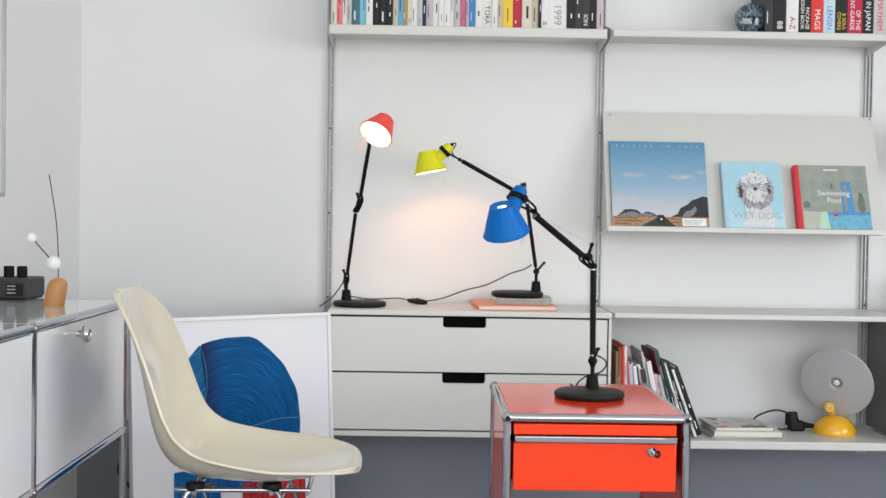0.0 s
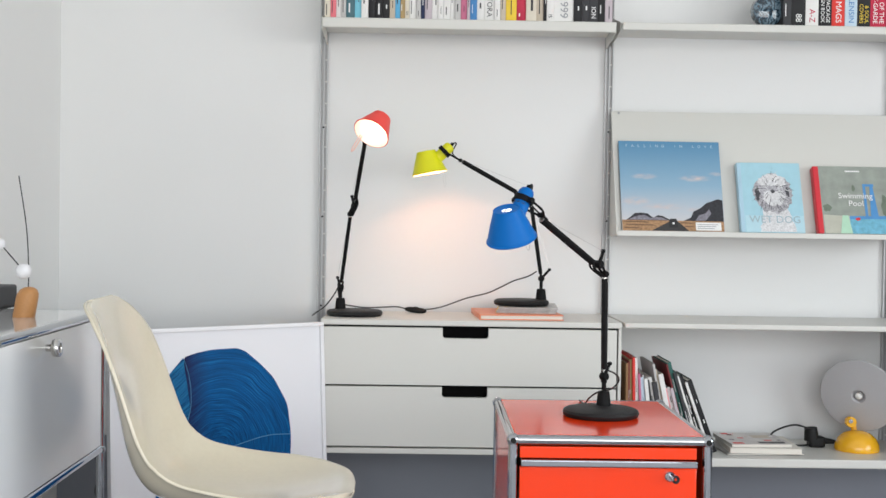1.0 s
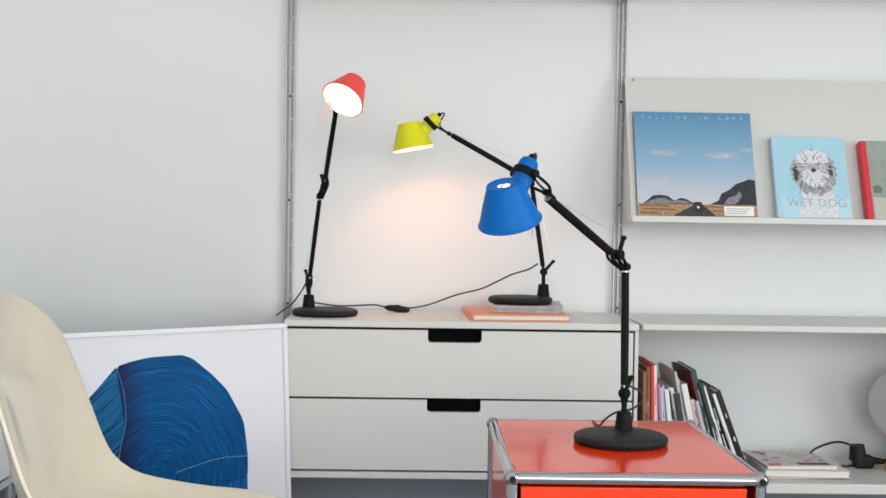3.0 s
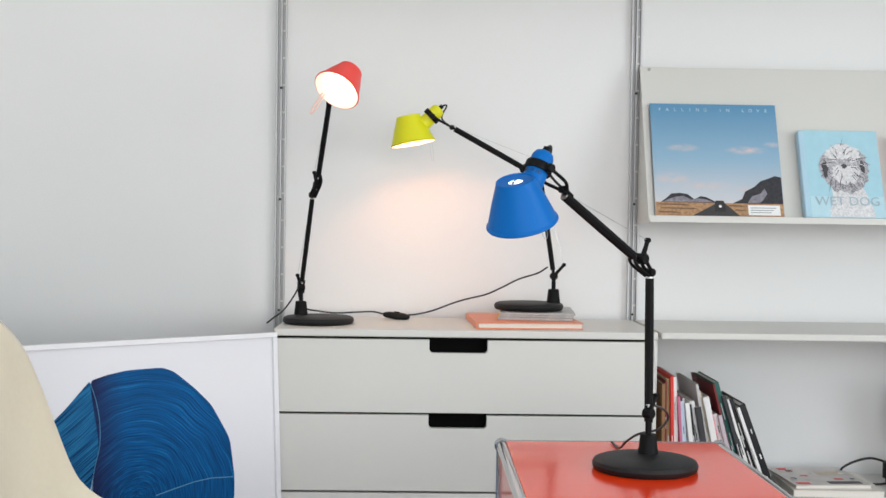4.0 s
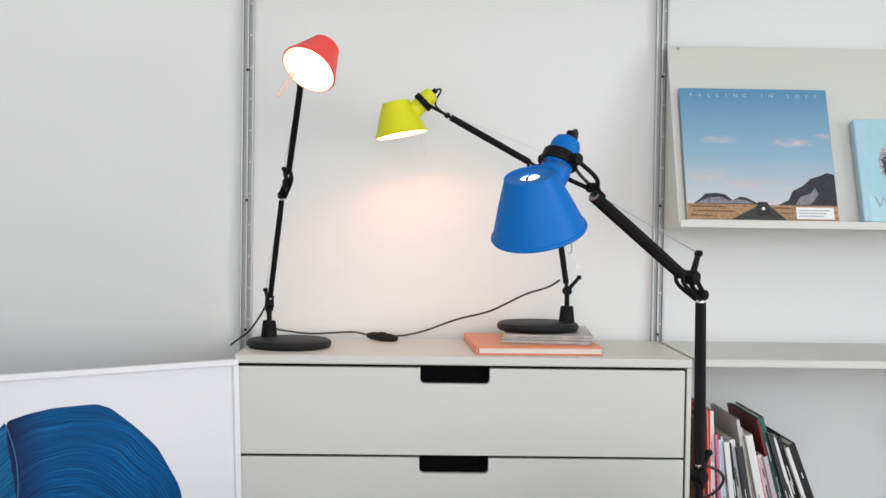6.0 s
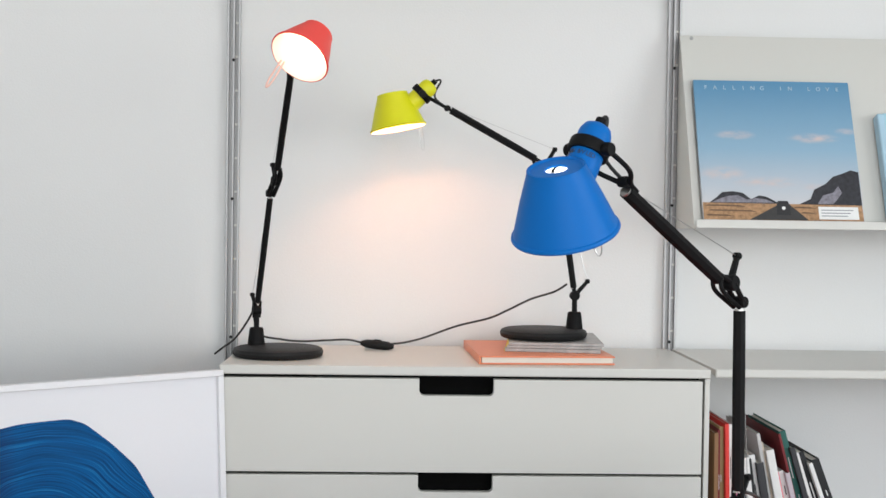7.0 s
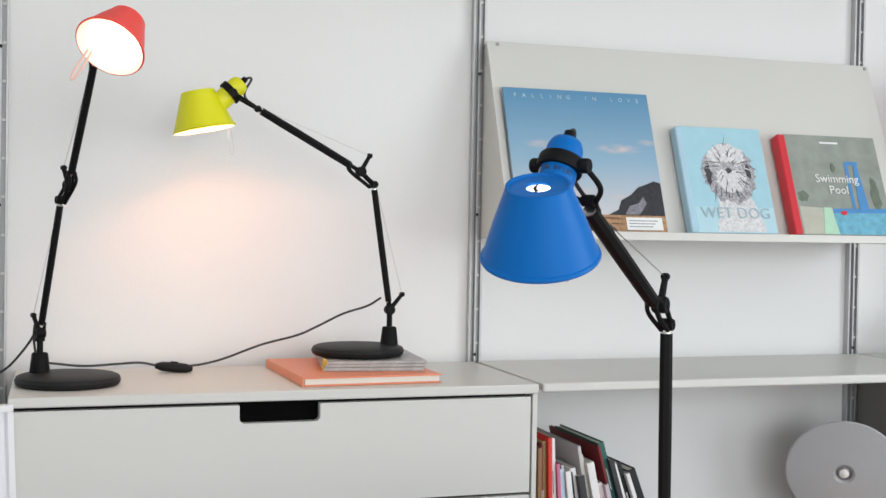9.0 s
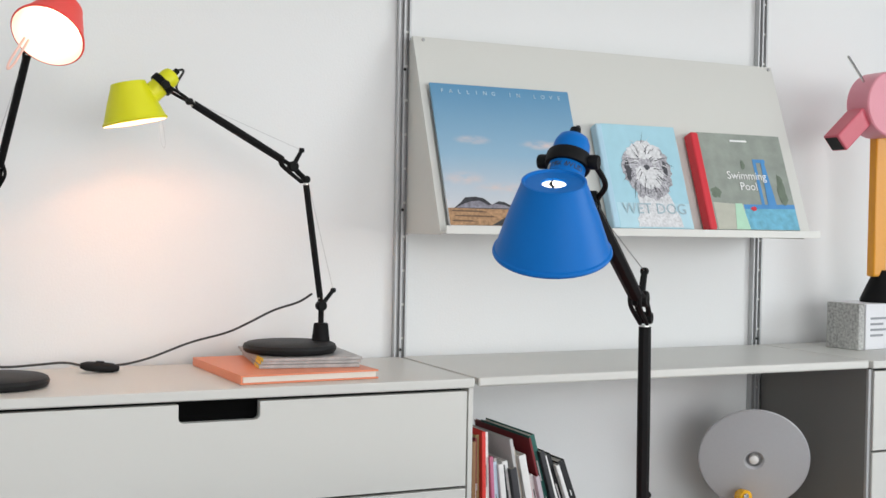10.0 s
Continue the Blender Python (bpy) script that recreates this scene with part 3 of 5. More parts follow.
part("printed_band", bm_box(0.0165, 0.1965, -0.0011, -0.0002, 0.001, 0.056), M_PALEBAND, wd)
body_r = random.Random(17)
body = [(0.171, 0.003)] + [(0.110 + (0.060 - 0.027 * k / 9) + body_r.uniform(-0.003, 0.003), 0.010 + 0.010 * k) for k in range(10)]
body += [(0.110 - (0.033 + 0.016 * k / 9) + body_r.uniform(-0.003, 0.003), 0.100 - 0.010 * k) for k in range(10)] + [(0.060, 0.003)]
part("printed_shape", bm_prism(body, 0.0004, Matrix.Translation((0, -0.0012, 0)) @ pose(0, 0, 0, 90)), M_SHAGW, wd)
blot(0.108, 0.129, 0.060, 0.064, 60, 0.08, 3, M_SHAG, 1)
blot(0.108, 0.168, 0.042, 0.026, 36, 0.14, 4, M_SHAGW, 2)
blot(0.110, 0.116, 0.034, 0.030, 36, 0.12, 5, M_SHAGW, 2)
blot(0.059, 0.128, 0.007, 0.022, 24, 0.35, 6, M_TUFT, 2)
blot(0.152, 0.132, 0.006, 0.018, 24, 0.35, 7, M_TUFT, 2)
blot(0.104, 0.146, 0.026, 0.009, 30, 0.40, 8, M_SHAG, 3)
blot(0.107, 0.136, 0.007, 0.006, 14, 0.3, 9, M_TUFT, 4)
tuft = random.Random(12)
for k in range(84):
    a, r = tuft.uniform(0, 6.28), tuft.uniform(0.3, 1.0)
    cx, cz, ln_, wd_ = 0.107 + 0.050 * r * math.cos(a), 0.132 + 0.060 * r * math.sin(a), tuft.uniform(0.010, 0.030), tuft.uniform(0.0004, 0.0012)
    ta = a + tuft.uniform(-0.5, 0.5)
    dx_, dz_ = math.cos(ta), math.sin(ta) - 0.6
    q = math.hypot(dx_, dz_)
    dx_, dz_ = dx_ / q, dz_ / q
    part("printed_tuft", bm_prism([(cx - dz_ * wd_, cz + dx_ * wd_), (cx + dz_ * wd_, cz - dx_ * wd_), (cx + dx_ * ln_, cz + dz_ * ln_)], 0.0004, Matrix.Translation((0, -0.0022, 0)) @ pose(0, 0, 0, 90)), M_TUFT if k % 3 else M_SHAGW, wd)
lettering("WET DOG", 0.033, M_INK_SOFT, wd, pose(0.107, -0.0026, 0.042, 90), spacing=1.02, depth=0.0002)

M_POOLG = mat("printed_grey_green", (0.30, 0.33, 0.29), 0.35, grain=30, vary=0.25, coat=0.3)
M_POOLB = mat("printed_pool_blue", (0.16, 0.45, 0.60), 0.35, grain=70, vary=0.35)
M_POOLD = mat("printed_slide_blue", (0.08, 0.28, 0.58), 0.35, grain=40, vary=0.10)
M_MINT = mat("printed_mint", (0.45, 0.70, 0.52), 0.4, grain=40, vary=0.08)
M_POOLS = mat("printed_pale_stone", (0.50, 0.50, 0.42), 0.4, grain=40, vary=0.1)
M_LEAFP = mat("printed_dark_leaf", (0.15, 0.19, 0.14), 0.4, grain=60, vary=0.3)
M_REDSP = mat("red_spine_cloth", (0.66, 0.03, 0.045), 0.4, grain=500, bump=0.0002, vary=0.06)
sp = hardback(1.518, 0.240, 0.224, 0.026, M_POOLG, M_REDSP, "grey green hardback book with a red spine", 0.020)


def pr(outline, level, material):
    part("printed_shape", bm_prism(outline, 0.0004, Matrix.Translation((0, -0.001 - 0.0004 * level, 0)) @ pose(0, 0, 0, 90)), material, sp)


pr([(0.021, 0.001), (0.10, 0.001), (0.10, 0.058), (0.021, 0.062)], 0, M_POOLS)
pr([(0.10, 0.001), (0.239, 0.001), (0.239, 0.056), (0.10, 0.056)], 0, M_POOLB)
pr([(0.10, 0.048), (0.239, 0.050), (0.239, 0.060), (0.10, 0.058)], 1, M_POOLD)
pr([(0.150, 0.056), (0.158, 0.056), (0.158, 0.165), (0.150, 0.165)], 1, M_POOLD)
pr([(0.158, 0.157), (0.184, 0.157), (0.184, 0.165), (0.158, 0.165)], 1, M_POOLD)
pr([(0.166, 0.056), (0.190, 0.056), (0.180, 0.165), (0.172, 0.165)], 2, M_POOLD)
pr([(0.068, 0.001), (0.105, 0.001), (0.096, 0.060), (0.078, 0.060)], 2, M_MINT)
pr(ragged(0.213, 0.095, 0.013, 0.034, 18, 0.35, 8), 1, M_LEAFP)
pr(ragged(0.035, 0.085, 0.014, 0.012, 16, 0.35, 9), 1, M_LEAFP)
pr(ragged(0.125, 0.048, 0.007, 0.005, 10, 0.3, 5), 3, M_REDSP)
pr(ragged(0.120, 0.150, 0.005, 0.010, 10, 0.3, 6), 3, M_LEAFP)
lettering("Swimming", 0.026, M_PRINT_W, sp, pose(0.124, -0.0028, 0.124, 90))
lettering("Pool", 0.026, M_PRINT_W, sp, pose(0.124, -0.0028, 0.099, 90))
part("printed_bar", bm_box(0.100, 0.145, -0.0024, -0.001, 0.205, 0.209), M_PRINT_W, sp)


# ---- desk lamps ----
def desk_lamp(colour, label, base, j1, j2, j3, rim, opening, dome_tip, bulb, watts, cord, kick, grip, radii, neck_text="", drop=0.0):
    """Balanced-arm lamp: base, pole, two arms, fork, shade with a side socket. All places in the world;
    kick: sideways offset of the lever and of the lower arm's head at a joint."""
    m0 = Matrix.Translation(base)
    L = thing("desk_lamp", m0, label, "desk lamp", "balanced-arm desk lamps")
    inv = m0.inverted()
    loc = lambda p: inv @ Vector(p)
    J1, J2, J3, RIM, DOME = loc(j1), loc(j2), loc(j3), loc(rim), loc(dome_tip)
    out = Vector(kick)
    up = Vector((0, 0, 1))
    part("base", bm_lathe([(0, 0.0), (0.080, 0.0), (0.0835, 0.003), (0.085, 0.009), (0.0825, 0.0145), (0.077, 0.017), (0.03, 0.0185), (0, 0.0185)], 64), M_BASE, L, "round black textured base plate")
    pole = Vector((J1.x, J1.y, 0))
    part("pole", bm_lathe([(0, 0.015), (0.017, 0.015), (0.0135, 0.047), (0.012, 0.050), (0.0052, 0.0505), (0.0052, J1.z), (0, J1.z)], 24, Matrix.Translation(pole)), M_BLACK, L)
    J2L = J2 + out - up * 0.0245

    def arm(a, b, r, nm, wire_from, gap=0.016):
        d = (b - a).normalized()
        n = 9
        p0, p1 = a + d * gap, b - d * 0.008
        ar = part(nm, bm_tube([p0 + (p1 - p0) * k / n for k in range(n + 1)], [r * (1.0 + 0.10 * math.sin(math.pi * (0.15 + 0.7 * k / n))) for k in range(n + 1)], 8), M_BLACK, L)
        part("end_ring", bm_tube([p0 - d * 0.0022, p0], r * 0.85, 12), M_STEEL, ar)
        part("end_ring", bm_tube([p1, p1 + d * 0.0022], r * 0.85, 12), M_STEEL, ar)
        part("tension_wire", bm_tube([wire_from, b + out * 0.15 + up * 0.002], 0.0005, 5), M_WIRE, ar)

    tip1, tip2 = J1 + out * 0.95 + up * 0.028, J2 + out * 0.66 + up * 0.030
    arm(J1, J2L, radii[0], "lower_arm", tip1)
    d1, d2 = (J2L - J1).normalized(), (J3 - J2).normalized()
    sag = (d2 * d2.z - up).normalized() * drop
    arm(J2 + sag, J3 + sag, radii[1], "upper_arm", tip2, 0.024)
    sd = d2.cross(up)
    sd = sd.normalized() if sd.length > 0.1 else Vector((0, 1, 0))

    def disc(name, p, r, half, parent):
        return part(name, bm_lathe([(0, -half), (r * 0.88, -half), (r, -half + 0.0015), (r, half - 0.0015), (r * 0.88, half), (r * 0.4, half), (r * 0.3, half - 0.0014), (0, half - 0.0014)], 22, Matrix.Translation(p) @ frame_z(sd)), M_BLACK, parent)

    for p, tip in ((J1, tip1), (J2, tip2)):
        k = disc("joint", p, 0.0092, 0.0080, L)
        part("lever", bm_tube([p, p + (tip - p) * 0.5, tip], [0.0046, 0.0040, 0.0036], 8), M_BLACK, k)
        part("lever_head", bm_tube([tip - out.normalized() * 0.0035, tip + out.normalized() * 0.0035], 0.0044, 10), M_BLACK, k)
        part("wire_end", bm_tube([tip + out.normalized() * 0.0034, tip + out.normalized() * 0.0044], 0.0024, 10), M_STEEL, k)
    b2 = disc("bolt", J2L + up * 0.002, 0.0068, 0.0082, L)
    for s in (-1, 1):
        o = sd * 0.0055 * s
        part("link", bm_tube([J2 + o * 0.8 + d2 * 0.027 + sag * 0.6, J2 + o * 0.8], 0.0030, 8), M_BLACK, b2)
        part("link", bm_tube([J2 + o, (J2 + J2L) * 0.5 + o * 1.1, J2L + up * 0.002 + o], 0.0031, 8), M_BLACK, b2)
        part("link", bm_tube(smooth_path([J2 + o + d2 * 0.026 + sag, J2 + d2 * 0.012 + sag * 1.3 + o * 0.9 - out * 0.35 - up * 0.006, J2L + o * 0.7 - out * 0.3 - d1 * 0.004], 5), 0.0026, 8), M_BLACK, b2)
        part("link", bm_tube([J1 + o + d1 * 0.018, J1 + o, J1 + o - up * 0.014], 0.0028, 8), M_BLACK, L)
    # shade
    ax = -Vector(opening).normalized()
    R0, R1, H = 0.0535, 0.0285, 0.0702 if neck_text else 0.068
    sm = Matrix.Translation(RIM) @ frame_z(ax)
    shade = part("shade", bm_lathe([(R0 - 0.0015, -0.0005), (R0, 0.0), (R0 + 0.0009, 0.0018), (R0 + 0.0002, 0.0040), (R0 - 0.0016, 0.0050), (R0 - (R0 - R1) * 0.5, H * 0.52), (R1 + 0.0010, H - 0.004), (R1 + 0.0004, H - 0.0006), (R1 - 0.0014, H - 0.0002), (R1 - 0.0030, H - 0.0024),
                                    (0.0115, H - 0.0024), (0.0106, H - 0.0034), (0.0112, H - 0.005)], 64, sm), colour, L, "painted metal cone shade")
    part("reflector", bm_lathe([(R0 - 0.0016, -0.0002), (R0 - 0.0032, 0.004), (R1 - 0.001, H - 0.006), (0.0113, H - 0.0048)], 48, sm), M_INNER, shade, "white inside of the shade")
    # socket housing at the back of the shade
    away = DOME - RIM
    away = (away - ax * away.dot(ax)).normalized()
    foot = RIM + ax * (H - 0.034) + away * 0.020
    hx = (DOME - foot).normalized()
    hl = (DOME - foot).length
    hm = Matrix.Translation(foot) @ frame_z(hx)
    hr = 0.0172
    hs = hl - 0.0355 if grip[2] > 0.001 else 0.010
    house = part("socket_housing", bm_lathe([(0, hs), (hr, hs), (hr, hl - 0.013), (hr * 0.97, hl - 0.009), (hr * 0.82, hl - 0.003), (hr * 0.55, hl - 0.0003), (0, hl)], 32, hm), colour, L)
    part("clamp_ring", bm_lathe([(hr + 0.0002, hl - 0.0345), (hr + 0.0035, hl - 0.0343), (hr + 0.0042, hl - 0.0325), (hr + 0.0042, hl - 0.0235), (hr + 0.0035, hl - 0.0217), (hr + 0.0002, hl - 0.0215)], 32, hm), M_BLACK, house, "black ring clamping the socket")
    part("cord_nipple", bm_lathe([(0, hl - 0.001), (0.0058, hl - 0.001), (0.005, hl + 0.008), (0, hl + 0.0085)], 14, hm), M_BLACK, house)
    view = hm.inverted().to_3x3() @ Vector((-0.45, -0.85, 0.1))
    a0 = math.atan2(view.y, view.x) + 0.75
    for k, ch in enumerate(neck_text):
        if ch != " ":
            a = a0 - 1.575 + k * 0.175
            turn = Matrix(((0, 0, 1, 0), (-1, 0, 0, 0), (0, -1, 0, 0), (0, 0, 0, 1)))
            lettering(ch, 0.0070, M_PRINT_K, house, hm @ Matrix.Rotation(a, 4, "Z") @ Matrix.Translation((hr + 0.0001, 0, hl - 0.0400)) @ turn @ Matrix.Rotation(math.pi, 4, "Z"), depth=0.0001)
    if neck_text:
        tag = bmesh.new()
        ring = [[tag.verts.new(hm @ Vector(((hr + 0.0004) * math.cos(a0 - 2.25 + 0.08 * k), (hr + 0.0004) * math.sin(a0 - 2.25 + 0.08 * k), hl - z_))) for z_ in (0.0465, 0.0375)] for k in range(6)]
        for p_, q_ in zip(ring, ring[1:]):
            tag.faces.new((p_[0], q_[0], q_[1], p_[1]))
        bmesh.ops.solidify(tag, geom=tag.faces[:], thickness=0.0002)
        part("rating_label", tag, M_PRINT_W, house, "small white rating label")
    rc = foot + hx * (hl - 0.0280)
    fs = hx.cross(d2)
    fs = fs.normalized() if fs.length > 0.2 else sd
    for s in (-1, 1):
        piv = rc + fs * s * (hr + 0.007)
        disc_m = Matrix.Translation(piv) @ frame_z(fs)
        part("fork_knob", bm_lathe([(0, -0.005), (0.0062, -0.005), (0.0070, -0.003), (0.0070, 0.003), (0.0062, 0.005), (0, 0.005)], 18, disc_m), M_BLACK, L)
        low = J3 - d2 * 0.004 + fs * s * 0.006
        bow = (piv + low) * 0.5 + fs * s * 0.008 - d2 * 0.006
        part("fork", bm_tube(smooth_path([piv, bow, low, J3 - d2 * 0.020 + fs * s * 0.003], 6), 0.0027, 8), M_BLACK, L)
    part("fork_joint", bm_lathe([(0, -0.0065), (0.0050, -0.0065), (0.0058, -0.005), (0.0058, 0.005), (0.0050, 0.0065), (0, 0.0065)], 18, Matrix.Translation(J3) @ frame_z(sd)), M_BLACK, L)
    # wire grip hanging from the opening
    g0, gd, gr = RIM + Vector(grip[0]), Vector(grip[1]), grip[2]
    sg = gd.cross(Vector((0.3, 1, 0.2))).normalized()
    part("wire_grip", bm_tube(smooth_path([g0 + sg * 0.003, g0 + gd * 0.75 + sg * 0.0035, g0 + gd, g0 + gd * 0.75 - sg * 0.0035, g0 - sg * 0.003], 6), gr, 6), M_LIT_GRIP if gr > 0.001 else M_WIRE, L)
    # bulb and cord
    bs_ = 1.5 if grip[2] > 0.001 else 1.0
    side = Vector((1, 0, 0)) - ax * ax.x
    bulb_at = RIM + ax * (H - 0.0215) if bs_ == 1.0 else RIM + ax * 0.033 + side.normalized() * 0.006
    if bulb:
        part("bulb", bm_lathe([(0, -0.014), (0.012, -0.0125), (0.0175, -0.006), (0.0185, 0.008), (0.0150, 0.016), (0.0, 0.018)], 24, Matrix.Translation(bulb_at) @ frame_z(ax) @ Matrix.Scale(bs_, 4)), bulb, L, "glowing lamp bulb")
        lt = bpy.data.lights.new("lamp_light", "POINT")
        lt.energy, lt.color, lt.shadow_soft_size = watts, (1.0, 0.43, 0.24), 0.010
        lo = new("lamp_light", lt)
        lo.parent = L
        lo.location = RIM + ax * (0.0285 if bs_ == 1.0 else 0.010)
    if neck_text:
        part("bulb_mark", bm_prism([(-0.0075, -0.004), (-0.004, 0.0018), (0.0, 0.0040), (0.0065, 0.0052), (0.0010, 0.0022), (-0.0025, -0.0006), (-0.0045, -0.0050)], 0.0004, Matrix.Translation(RIM + ax * (H - 0.0033)) @ frame_z(ax) @ Matrix.Rotation(0.9, 4, "Z") @ Matrix.Diagonal((1.15, 1.2, 1, 1))), M_RUBBER, L, "small dark mark on the bulb")
    if cord:
        part("cord", bm_tube(smooth_path([loc(p) for p in cord], 8), 0.0021, 8), M_CORD_G, L)
    tipw = DOME + hx * 0.008
    part("head_cord", bm_tube(smooth_path([tipw, tipw + hx * 0.004 - d2 * 0.008, rc - d2 * 0.024 + hx * 0.006, J3 - d2 * 0.024], 7), 0.0021, 8), M_CORD, L)
    return L


TOP = 0.7125
blue = desk_lamp(M_BLUE, "black desk lamp with a blue shade standing on the trolley", (0.718, 2.845, 0.5675),
                 (0.7305, 2.885, 0.651), (0.7126, 2.8706, 0.9062), (0.5664, 2.7442, 1.0140), (0.5020, 2.7040, 0.9615), (0.20, 0.36, -0.91), (0.5365, 2.7270, 1.0690),
                 M_BULB_B, 0.02, [(0.7305, 2.889, 0.668), (0.759, 2.901, 0.655), (0.769, 2.915, 0.638), (0.755, 2.925, 0.618), (0.725, 2.94, 0.607), (0.709, 2.965, 0.590), (0.703, 3.0, 0.5715), (0.699, 3.06, 0.5705)],
                 (0.0150, 0.0130, 0), ((0.032, 0.018, 0.004), (0.006, 0.008, -0.027), 0.0007), (0.0068, 0.0075), "MAX 6W LED", 0.0070)
yellow = desk_lamp(M_YELLOW, "black desk lamp with a lit acid yellow shade", (0.618, 3.846, 0.7475),
                   (0.6790, 3.852, 0.829), (0.6164, 3.838, 1.0830), (0.4230, 3.818, 1.1870), (0.3305, 3.809, 1.1455), (0.19, -0.03, -0.98), (0.394, 3.806, 1.2320),
                   M_BULB, 1.2, [(0.665, 3.862, 0.851), (0.6405, 3.87, 0.835), (0.597, 3.88, 0.820), (0.553, 3.89, 0.797), (0.515, 3.90, 0.779), (0.451, 3.91, 0.7615), (0.386, 3.92, 0.7365), (0.3475, 3.92, 0.7267), (0.3216, 3.92, 0.7235)],
                   (0.0270, 0.008, 0), ((0.042, 0.0, 0.004), (0.006, 0.0, -0.045), 0.00032), (0.0057, 0.0065))
red = desk_lamp(M_RED, "black desk lamp with a lit coral red shade", (0.1095, 3.788, TOP),
                (0.0640, 3.822, 0.7955), (0.1065, 3.7398, 1.0407), (0.1425, 3.640, 1.233), (0.1615, 3.575, 1.2455), (-0.40, -0.58, -0.70), (0.1665, 3.671, 1.3025),
                M_BULB_R, 0.04, [(0.064, 3.826, 0.812), (0.045, 3.85, 0.775), (0.015, 3.885, 0.735), (-0.010, 3.90, 0.7155), (-0.03, 3.92, 0.70)],
                (-0.0120, 0.024, 0), ((-0.028, 0.002, -0.006), (-0.026, -0.012, -0.046), 0.0019), (0.0053, 0.0057))
sw = thing("cord_switch", pose(0.2925, 3.918, TOP, 0, 5, -8), "black oval cord switch lying on the cabinet", "switch")
part("body", bm_lathe([(0, -0.034), (0.007, -0.033), (0.0125, -0.022), (0.0140, 0), (0.0125, 0.022), (0.007, 0.033), (0, 0.034)], 24, Matrix.Translation((0, 0, 0.0092)) @ Matrix.Diagonal((1, 1, 0.66, 1)) @ pose(0, 0, 0, 0, 90)), M_RUBBER, sw)
part("button", bm_box(-0.007, 0.007, -0.005, 0.005, 0.016, 0.0195, 0.001), M_BLACK, sw)
part("cord", bm_tube(smooth_path([(-0.032, 0, 0.010), (-0.060, -0.008, 0.0135), (-0.100, -0.016, 0.0085), (-0.150, -0.022, 0.0015), (-0.19, -0.03, 0.002), (-0.226, -0.055, 0.010), (-0.234, -0.085, 0.045), (-0.232, -0.110, 0.075)], 8), 0.0021, 8), M_CORD_G, sw)

# books under the yellow lamp
M_ORB = mat("orange_book_cover", (0.80, 0.26, 0.13), 0.42, grain=150, bump=0.0001, vary=0.04)
ob1 = thing("book", pose(0.4845, 3.683, TOP, 0, 0, 2.8), "flat orange hardback book under the lamp", "book", "books under the lamp")
part("cover", bm_prism([(0, 0), (0.003, 0), (0.003, 0.0105), (0, 0.0105)], 0.001, Matrix.Translation((0, 0, 0))), M_ORB, ob1)
part("cover_board", bm_box(0, 0.248, 0, 0.285, 0, 0.0028, 0.0006), M_ORB, ob1)
part("cover_board", bm_box(0, 0.248, 0, 0.285, 0.0128, 0.0156, 0.0006), M_ORB, ob1)
part("page_block", bm_box(0.004, 0.245, 0.004, 0.281, 0.0029, 0.0127), M_PAPER, ob1)
part("spine", bm_box(-0.0015, 0.002, 0, 0.285, 0, 0.0156, 0.0008), M_ORB, ob1)
M_MAG = mat("grey_magazine_cover", (0.42, 0.41, 0.40), 0.4, grain=70, vary=0.3)
for k, (dz, c) in enumerate(((0.0160, M_MAG), (0.0232, M_MAG), (0.0285, M_MAG))):
    mg = thing("magazine", pose(0.536 + 0.003 * k, 3.760 - 0.003 * k, TOP + dz, 0, 0, -8 + 2 * k), "thin grey magazine stacked below the lamp base", "magazine", "magazines under the lamp")
    part("cover", bm_box(0, 0.178, 0, 0.225, 0, 0.0066 if k == 0 else 0.005, 0.0008), c, mg)
    part("spine", bm_box(-0.0012, 0.0006, 0.002, 0.05, 0.0004, 0.0058), cover("yellow"), mg)

# ---- orange trolley ----
tx0, tx1, ty0, ty1, tz0, tz1 = 0.503, 0.898, 2.588, 3.085, 0.165, 0.558
trolley = thing("trolley", pose(0, 0, 0), "orange metal trolley with chrome tube frame and drawer", "trolley")
CR, BR = 0.0098, 0.0135
for z in (tz0, tz1):
    for y in (ty0, ty1):
        part("tube", bm_tube([(tx0, y, z), (tx1, y, z)], CR, 20), M_CHROME, trolley)
    for xx in (tx0, tx1):
        part("tube", bm_tube([(xx, ty0, z), (xx, ty1, z)], CR, 20), M_CHROME, trolley)
for xx in (tx0, tx1):
    for y in (ty0, ty1):
        part("tube", bm_tube([(xx, y, tz0), (xx, y, tz1)], CR, 20), M_CHROME, trolley)
        for z in (tz0, tz1):
            ball = part("ball_joint", bm_lathe([(BR * math.sin(math.pi * k / 12), -BR * math.cos(math.pi * k / 12)) for k in range(13)], 24, Matrix.Translation((xx, y, z))), M_CHROME, trolley)
            if y == ty0:
                part("bolt_hole", bm_lathe([(0, 0), (0.0058, 0), (0.0058, 0.0022), (0, 0.0022)], 14, Matrix.Translation((xx, y - BR + 0.0002, z)) @ pose(0, 0, 0, 90)), M_RUBBER, ball)
        cas = part("castor", bm_tube([(xx, y - 0.012, 0.031), (xx, y + 0.012, 0.031)], 0.031, 24), M_RUBBER, trolley)
        part("castor_stem", bm_tube([(xx, y, 0.05), (xx, y, tz0)], 0.006, 12), M_CHROME, cas)
part("top_panel", bm_box(tx0 + 0.006, tx1 - 0.006, ty0 + 0.006, ty1 - 0.006, tz1 + 0.002, tz1 + 0.0095, 0.0015), M_ORANGE, trolley)
part("bottom_panel", bm_box(tx0 + 0.006, tx1 - 0.006, ty0 + 0.006, ty1 - 0.006, tz0 - 0.004, tz0 + 0.004, 0.0015), M_ORANGE, trolley)
